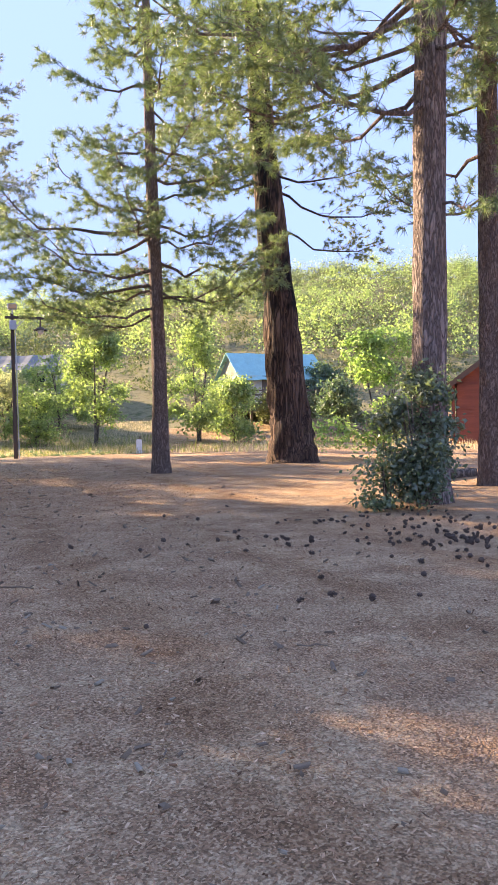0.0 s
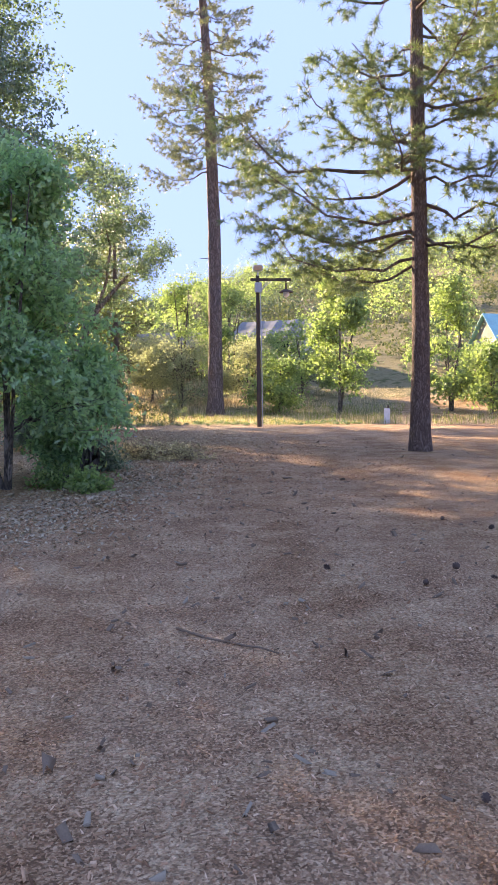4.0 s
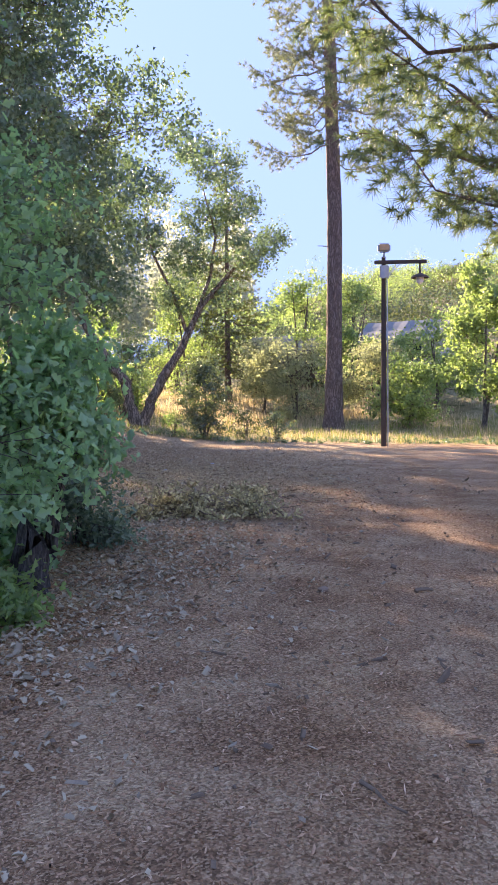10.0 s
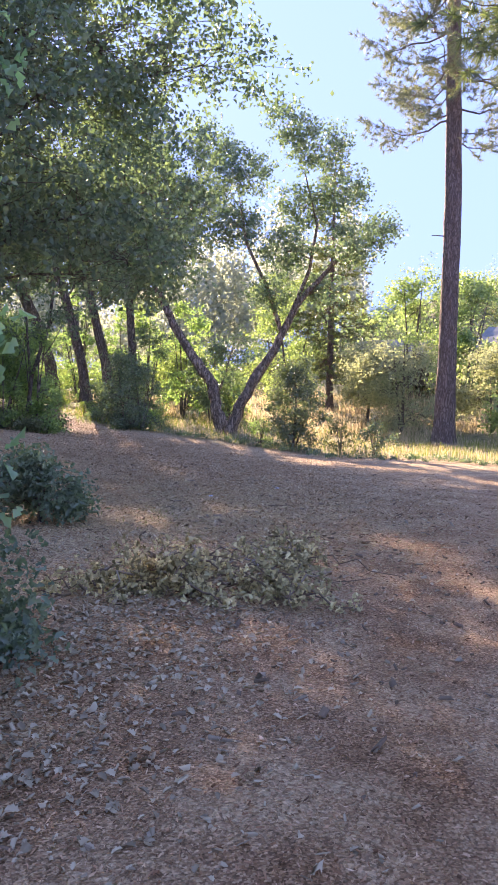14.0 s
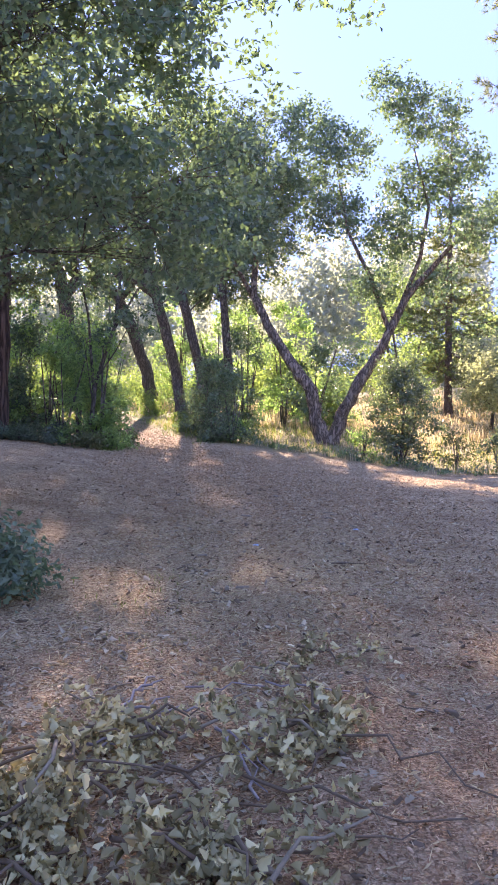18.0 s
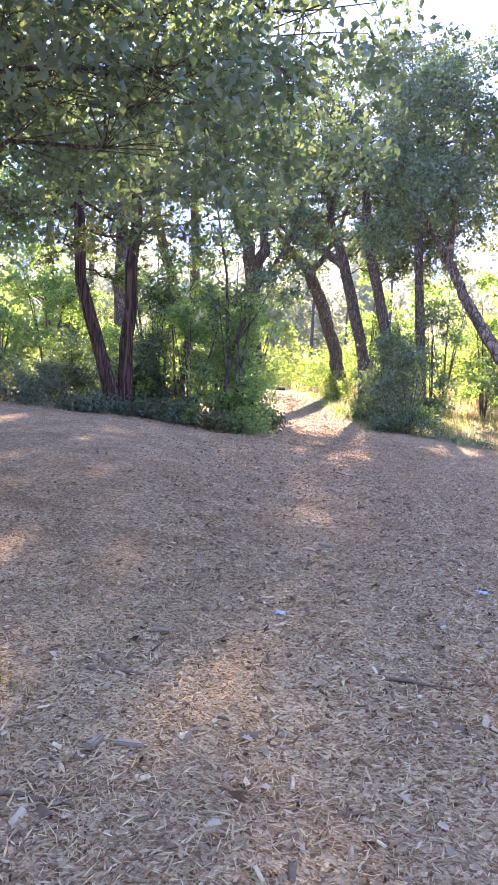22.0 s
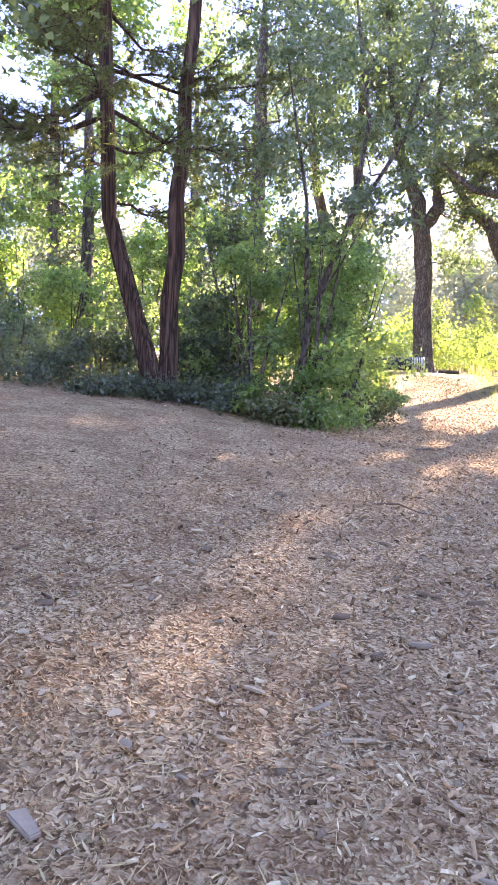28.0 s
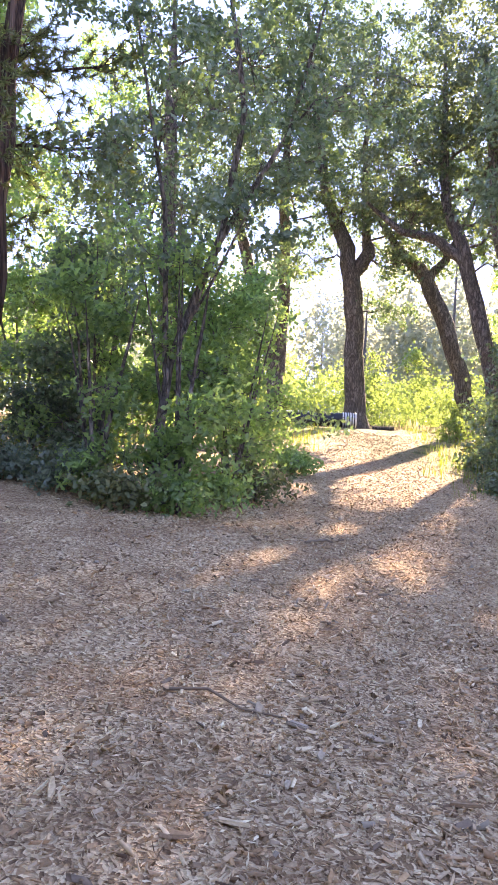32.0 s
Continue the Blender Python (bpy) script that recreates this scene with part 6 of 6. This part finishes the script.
def fallen(name, spots, label, seed):
    """Curled dead oak leaves lying flat on the ground."""
    rng = np.random.default_rng(seed)
    x, y = np.array(spots).T
    c = np.stack([x, y, height(x, y) + rough(x, y) + rng.uniform(0.008, 0.022, len(x))], 1)
    v, faces = leaves(c, rng.uniform(0.025, 0.06, len(x)), rng, "dead", 0.0, 0.78, 1.2)
    return tagged(add(name, mesh(name, v, *faces), litter_leaf), label, "ground litter", kind="stuff")


def strip(seed, n, line, wide):
    """Random spots along a broken line, thinning out from its middle."""
    rng = np.random.default_rng(seed)
    p = np.array(line, float)
    d = np.r_[0, np.cumsum(np.linalg.norm(np.diff(p, axis=0), axis=1))]
    s = rng.uniform(0, d[-1], n)
    x, y = np.interp(s, d, p[:, 0]), np.interp(s, d, p[:, 1])
    return np.stack([x + rng.normal(0, wide, n), y + rng.normal(0, wide, n)], 1)


WAY_A = [(2.6, 1.5), (1.6, 6), (0.5, 11), (-1.5, 16)]
WAY_B = [(-3.0, 20), (-5.5, 23), (-9, 27), (-14, 31), (-18, 34)]
chips("gravel_bits", strip(1, 32000, WAY_A + [(-3.5, 21)], 1.9), grit_mat, "small splinters and grit on packed earth", 401, 0.01, 0.045, 0.26, 0.004)
chips("wood_chips", np.concatenate([strip(2, 44000, WAY_B[1:], 2.0), strip(22, 2400, WAY_B[:2], 1.6)]), chip_mat, "grey-brown wood chips spread as mulch", 402, 0.012, 0.078, 0.2, 0.008)
chips("path_litter", strip(3, 12000, [(-17, 33), (-24, 36.5), (-33, 41.5)], 0.9), chip_mat, "splinters and dry leaves along the path", 403, 0.015, 0.09, 0.22, 0.008)
chips("leaf_litter", strip(4, 5200, [(-2.6, 8.6), (-2.6, 12), (-2.9, 15), (-4.2, 18), (-6, 20)], 0.9), litter_leaf, "dry leaves and splinters under the thicket", 404, 0.025, 0.075, 0.5, 0.004)


fallen("fallen_leaves", np.concatenate([strip(8, 4200, [(-2.2, 9.6), (-2.3, 12), (-2.5, 14), (-3.1, 16.4), (-4.2, 18.6)], 0.62), strip(9, 500, [(-3.2, 18), (-5, 21), (-9, 25)], 1.4), strip(10, 420, [(-18.4, 30.4), (-17.4, 29.0), (-20.5, 33.0)], 1.0)]), "pale dead oak leaves scattered over the ground", 411)


chips("bark_fragments", np.concatenate([strip(12, 900, WAY_A + [(-3.5, 21)], 2.4), strip(13, 700, WAY_B, 2.2)]), stick_mat, "dark bits of bark and twig on the ground", 407, 0.025, 0.12, 0.3, 0.012)
chips("pale_splinters", np.concatenate([strip(14, 320, WAY_A + [(-3.5, 21)], 2.0), strip(15, 420, WAY_B, 2.0)]), pale_stick, "pale split slivers of wood on the ground", 408, 0.03, 0.12, 0.24, 0.01)


def shreds(name, spots, mat, label, seed, long0, long1, thin=1.0):
    """Thin curled shreds of bark and grass, too small to have a thickness that shows."""
    rng = np.random.default_rng(seed)
    x, y = np.array(spots).T
    n = len(x)
    size, a = rng.uniform(long0, long1, n), rng.uniform(0, 6.28, n)
    c = np.stack([x, y, height(x, y) + rough(x, y) + rng.uniform(0.004, 0.016, n)], 1)
    u = np.stack([np.cos(a), np.sin(a), rng.normal(0, 0.35, n)], 1) * size[:, None] / 2
    s = np.stack([-np.sin(a), np.cos(a), rng.normal(0, 0.6, n)], 1) * (size * rng.uniform(0.03, 0.11, n) * thin)[:, None]
    v = np.stack([c - u, c + s, c + u, c - s], 1).reshape(-1, 3)
    i = np.arange(n)[:, None] * 4
    return tagged(add(name, mesh(name, v, i + np.array([[0, 1, 2]]), i + np.array([[0, 2, 3]])), mat), label, "ground litter", kind="stuff")


shreds("shredded_bark", np.concatenate([strip(5, 88000, WAY_B[1:], 2.2), strip(23, 6000, WAY_B[:2], 1.6)]), chip_mat, "fine shredded bark between the wood chips", 405, 0.014, 0.055)
shreds("straw_litter", np.concatenate([strip(16, 40000, [(-3.9, 19.6), (-4.6, 20.4), (-6.2, 22.2), (-8.0, 24.0)], 1.35), strip(17, 22000, [(-4.4, 20.0), (-6.4, 22.0), (-8.6, 24.0)], 1.8)]), straw_leaf, "fine dry straw and shredded stems over the mulch", 409, 0.02, 0.085, 0.5)
shreds("needle_litter", strip(6, 70000, WAY_A + [(-3.5, 21)], 2.2), grit_mat, "fine dry needles and grit", 406, 0.01, 0.04)


def stick(pts, r, mat, label="thin dead stick lying on the ground"):
    rng = np.random.default_rng(int(abs(pts[0][0]) * 100))
    x, y = pts[0]
    z = ground_z(x, y)
    base = [(px - x, py - y, ground_z(px, py) - z + r * 0.6) for px, py in pts]
    line = np.concatenate([bend(a, b, rng, 4, 0.15)[:-1] for a, b in zip(base[:-1], base[1:])] + [np.array([base[-1]])])
    r *= 0.72
    v, f = tube(line, np.linspace(r, r * 0.45, len(line)), 7, rng, 0.16)
    ob = add("stick", mesh("stick", v, f, smooth=True), mat)
    ob.location = (x, y, z)
    return tagged(ob, label, "stick")


for pts, r, mat in (
        ([(0.61, 7.33), (1.01, 7.13), (1.35, 6.97)], 0.013, stick_mat), ([(-9.47, 23.92), (-9.6, 24.2), (-9.66, 24.45)], 0.012, pale_stick), ([(-4.45, 21.43), (-4.25, 21.2)], 0.016, pale_stick),
        ([(-6.7, 21.63), (-6.38, 21.67)], 0.02, stick_mat), ([(-16.2, 30.58), (-16.62, 31.4)], 0.02, stick_mat), ([(-3.52, 19.9), (-3.2, 19.8), (-2.9, 19.86)], 0.01, stick_mat),
        ([(-4.51, 18.84), (-4.58, 19.2)], 0.014, pale_stick), ([(-4.62, 18.86), (-4.66, 19.16)], 0.011, pale_stick), ([(-4.4, 18.9), (-4.5, 19.12)], 0.012, stick_mat), ([(-5.8, 22.9), (-5.5, 23.1)], 0.018, stick_mat),
        ([(-10.2, 27.03), (-10.09, 27.13)], 0.022, stick_mat), ([(-5.62, 20.62), (-5.5, 20.8), (-5.3, 20.95)], 0.016, stick_mat), ([(-6.56, 21.5), (-6.36, 21.72)], 0.02, stick_mat), ([(-0.18, 15.0), (-0.06, 15.08)], 0.025, stick_mat), ([(-12.6, 28.0), (-12.2, 28.5)], 0.015, stick_mat), ([(-8.0, 25.9), (-7.75, 26.2)], 0.016, pale_stick), ([(3.4, 5.1), (3.6, 5.05)], 0.01, stick_mat),
        ([(0.2, 11.9), (0.42, 11.75)], 0.014, stick_mat), ([(-1.9, 15.6), (-1.6, 15.7)], 0.013, pale_stick), ([(1.5, 3.9), (1.7, 3.8)], 0.012, pale_stick), ([(-13.5, 32.6), (-13.1, 32.9), (-12.8, 32.9)], 0.018, stick_mat)):
    stick(pts, r, mat, "pale splintered stick lying on the ground" if mat is pale_stick else "thin dead stick lying on the ground")


def stump(x, y, r, tall, label, seed):
    """A weathered stump with a jagged top and spreading roots."""
    rng = np.random.default_rng(seed)
    base = empty("stump", x, y, ground_z(x, y) - 0.05, label, "tree stump")
    zs = np.linspace(0, tall, 7)
    v, f = tube([(0.02 * k, 0, z) for k, z in enumerate(zs)], r * (1 + 0.6 * np.exp(-zs / 0.12)), 22, rng, 0.09)
    v = v.reshape(7, 22, 3)
    v[-1, :, 2] += rng.uniform(-0.3, 0.12, 22)
    v[-2, :, 2] += np.minimum(v[-1, :, 2] - v[-2, :, 2] - 0.02, 0)
    v[:, ::3] *= [0.86, 0.86, 1]
    v = v.reshape(-1, 3)
    cap = np.array([[6 * 22 + k for k in range(22)]])
    add("wood", mesh("wood", v, f, cap), dead_bark, base)
    for k in range(4):
        a = k * 1.57 + rng.uniform(-0.3, 0.3)
        line = [(r * 0.7 * math.cos(a), r * 0.7 * math.sin(a), 0.14), (r * 1.5 * math.cos(a), r * 1.5 * math.sin(a), 0.07), (r * 2.3 * math.cos(a), r * 2.3 * math.sin(a), 0.02)]
        v, f = tube(line, [0.05, 0.035, 0.015], 8, rng, 0.1)
        add("root", mesh("root", v, f, smooth=True), dead_bark, base)


stump(-3.2, 14.02, 0.13, 0.62, "weathered grey stump at the thicket's foot", 5)


def wrapper(x, y, s):
    bm = bmesh.new()
    r = bmesh.ops.create_grid(bm, x_segments=7, y_segments=5, size=s)
    for v in r["verts"]:
        v.co.z = 0.02 + 1.1 * s * abs(noise.noise(v.co * (3 / s)))
    bmesh.ops.solidify(bm, geom=bm.faces[:], thickness=0.002)
    me = bpy.data.meshes.new("wrapper")
    bm.to_mesh(me)
    bm.free()
    ob = add("wrapper", me, litter_blue)
    ob.matrix_basis = pose(x, y, ground_z(x, y), 0, 0, 40)
    tagged(ob, "crumpled pale blue scrap of wrapper on the mulch", "litter")


wrapper(-6.9, 23.0, 0.032)
wrapper(-6.66, 24.75, 0.035)


def log(x, y, rz, length, r, label, seed):
    rng = np.random.default_rng(seed)
    ob = new("log", None)
    ob.matrix_basis = pose(x, y, ground_z(x, y) + r * 0.8, 0, 0, rz)
    tagged(ob, label, "log")
    xs = np.linspace(-length / 2, length / 2, 9)
    v, f = tube([(a, 0.03 * math.sin(3 * a), 0) for a in xs], np.linspace(r, r * 0.85, 9), 14, rng, 0.05)
    n = len(v)
    add("bark", mesh("bark", v, f, smooth=True), oak_bark, ob)
    for s, e in ((0, -1), (n - 14, 1)):
        ring = v[s:s + 14]
        add("cut_end", mesh("cut_end", np.r_[ring + [e * 0.002, 0, 0], [ring.mean(0) + [e * 0.01, 0, 0]]], np.array([[k, (k + 1) % 14, 14] if e > 0 else [(k + 1) % 14, k, 14] for k in range(14)])), pale_stick, ob, "pale sawn end")


log(8.2, 16.9, 10, 1.6, 0.14, "short log lying beside the pine", 3)
log(-36.7, 44.4, 60, 0.9, 0.09, "short rotten log at the oak's foot", 4)


def wood_piece(x, y, rz, length, wide, tall, mat, label, seed):
    """A split piece of wood lying flat: uneven ends, rounded edges."""
    rng = np.random.default_rng(seed)
    bm = bmesh.new()
    box(bm, 0, 0, tall / 2, length, wide, tall, bevel=tall * 0.25)
    for v in bm.verts:
        v.co.x *= 1 + 0.12 * noise.noise(Vector((v.co.y * 60, seed, 0)))
        v.co.y *= 1 + 0.3 * noise.noise(Vector((v.co.x * 9, seed, 3))) - 0.3 * (v.co.x / length)
        v.co.z += 0.15 * tall * noise.noise(Vector((v.co.x * 14, v.co.y * 30, seed)))
    me = bpy.data.meshes.new("wood_piece")
    bm.to_mesh(me)
    bm.free()
    ob = add("wood_piece", me, mat)
    ob.matrix_basis = pose(x, y, ground_z(x, y) + 0.008, rng.uniform(-6, 6), rng.uniform(-4, 4), rz)
    return tagged(ob, label, "wood chip")


grey_wood = plain("grey_wood", (0.34, 0.275, 0.2), 0.9, 0, 18, 0.3, 0.006, (1, 1, 1))
for k, (x, y, rz, length, wide, tall, mat, label) in enumerate((
        (-5.66, 21.32, 40, 0.14, 0.045, 0.02, grey_wood, "grey weathered slab of bark on the mulch"),
        (-5.74, 21.2, 130, 0.15, 0.04, 0.03, pale_stick, "pale splintered block of wood on the mulch"),
        (-6.9, 22.1, 45, 0.13, 0.035, 0.016, grey_wood, "grey flat chip of wood on the mulch"),
        (-8.52, 24.72, 20, 0.17, 0.06, 0.02, grey_wood, "grey flat piece of wood on the mulch"),
        (-9.36, 26.32, 115, 0.09, 0.04, 0.025, stick_mat, "brown blunt chunk of wood on the mulch"),
        (-9.47, 26.62, 55, 0.12, 0.04, 0.025, grey_wood, "grey block of wood on the mulch"),
        (-10.0, 27.3, 80, 0.13, 0.03, 0.025, stick_mat, "short brown split stick on the mulch"),
        (-7.6, 25.5, 10, 0.11, 0.04, 0.02, pale_stick, "pale chip of wood on the mulch"),
        (-6.3, 23.9, 100, 0.12, 0.05, 0.02, pale_stick, "pale tan chip of wood on the mulch"),
        (-12.1, 28.5, 30, 0.13, 0.04, 0.02, grey_wood, "grey chip of wood on the mulch"),
        (1.0, 5.2, 110, 0.09, 0.03, 0.014, pale_stick, "pale chip of wood on the packed earth"),
        (2.2, 4.6, 60, 0.09, 0.03, 0.014, pale_stick, "pale sliver of wood on the packed earth"),
        (0.9, 9.6, 25, 0.08, 0.03, 0.014, stick_mat, "dark chip of bark on the packed earth"))):
    wood_piece(x, y, rz, length * 0.85, wide * 0.8, tall, mat, label, 700 + k)


def cone(x, y, size, seed):
    """A pine cone: spiral of blunt scales round a core, lying on its side."""
    rng = np.random.default_rng(seed)
    bm = bmesh.new()
    turn = Matrix.Translation((x, y, ground_z(x, y) + size * 0.42)) @ Matrix.Rotation(rng.uniform(0, 6.28), 4, 'Z') @ Matrix.Rotation(1.4, 4, 'X')
    bmesh.ops.create_cone(bm, segments=8, radius1=size * 0.2, radius2=size * 0.08, depth=size * 1.2, cap_ends=True)
    for k in range(28):
        s = k / 28
        a = k * 2.4
        r = size * 0.46 * math.sin(math.pi * (0.16 + 0.8 * s))
        m = Matrix.Rotation(a, 4, 'Z') @ Matrix.Translation((r * 0.7, 0, size * (s * 1.3 - 0.65))) @ Matrix.Rotation(-0.5, 4, 'Y')
        bmesh.ops.create_cube(bm, size=1.0, matrix=m @ Matrix.Diagonal((r * 0.8, size * 0.2, size * 0.06, 1)))
    me = bpy.data.meshes.new("pine_cone")
    bm.to_mesh(me)
    bm.free()
    ob = add("pine_cone", me, cone_mat)
    ob.matrix_basis = turn
    return tagged(ob, "dark weathered pine cone lying on the ground", "pine cone", "fallen pine cones")


first = cone(4.16, 6.25, 0.06, 1)
CR = np.random.default_rng(9)
for k in range(230):
    a, d = CR.uniform(0, 6.28), abs(CR.normal(0, 1.8))
    x, y = 5.8 + d * math.cos(a) * 1.0, 9.2 + d * math.sin(a) * 1.1
    if math.hypot(x - 6.6, y - 12.6) > 0.5:
        copy_thing(first, Matrix.Translation((x, y, ground_z(x, y) + 0.024)) @ Matrix.Rotation(CR.uniform(0, 6.28), 4, 'Z') @ Matrix.Rotation(CR.uniform(1.0, 1.8), 4, 'X') @ Matrix.Scale(CR.uniform(0.6, 1.05), 4))


def rock(x, y, s, label, seed):
    rng = np.random.default_rng(seed)
    bm = bmesh.new()
    bmesh.ops.create_icosphere(bm, subdivisions=3, radius=s)
    for v in bm.verts:
        v.co *= 1 + 0.25 * noise.noise(v.co * (1.6 / s) + Vector((seed, 0, 0)))
        v.co.z *= 0.6
    for f in bm.faces:
        f.smooth = True
    me = bpy.data.meshes.new("rock")
    bm.to_mesh(me)
    bm.free()
    ob = add("rock", me, stone_mat)
    ob.matrix_basis = pose(x, y, ground_z(x, y) + s * 0.25, 0, 0, rng.uniform(0, 360))
    return tagged(ob, label, "rock")


rock(-0.86, 14.75, 0.045, "rounded brown stone half sunk in the earth", 1)


# ---- the largest chips of the mulch, one by one ----
PR = np.random.default_rng(31)
shards = []
for k in range(6):
    bm = bmesh.new()
    half, wide = 0.5, PR.uniform(0.09, 0.2)
    outline = [(-half, -wide * PR.uniform(0.2, 0.8)), (PR.uniform(-0.1, 0.2), -wide), (half, -wide * PR.uniform(0.0, 0.6)), (half * PR.uniform(0.7, 0.95), wide * PR.uniform(0.3, 0.9)), (PR.uniform(-0.2, 0.1), wide), (-half * PR.uniform(0.75, 1.0), wide * PR.uniform(0.2, 0.7))]
    low = [bm.verts.new((x, y, 0.0)) for x, y in outline]
    top = [bm.verts.new((x * 0.96, y * 0.85, 0.07 + 0.05 * PR.uniform(-1, 1))) for x, y in outline]
    bm.faces.new(low[::-1])
    bm.faces.new(top)
    for i in range(6):
        bm.faces.new((low[i], low[(i + 1) % 6], top[(i + 1) % 6], top[i]))
    me = bpy.data.meshes.new("wood_chip")
    bm.to_mesh(me)
    bm.free()
    me.materials.append(piece_mat)
    shards.append(me)
for x, y in strip(17, 280, [(-4.5, 21.5), (-9, 26.5), (-13, 29.6), (-16.5, 32.2)], 1.3):
    ob = new("wood_chip", shards[PR.integers(0, 6)])
    ob.parent = land
    size = 0.05 + 0.09 * PR.uniform(0, 1) ** 2
    ob.matrix_basis = pose(x, y, ground_z(x, y) + 0.012, PR.uniform(-12, 12), PR.uniform(-8, 8), PR.uniform(0, 360)) @ Matrix.Scale(size, 4)
    tagged(ob)
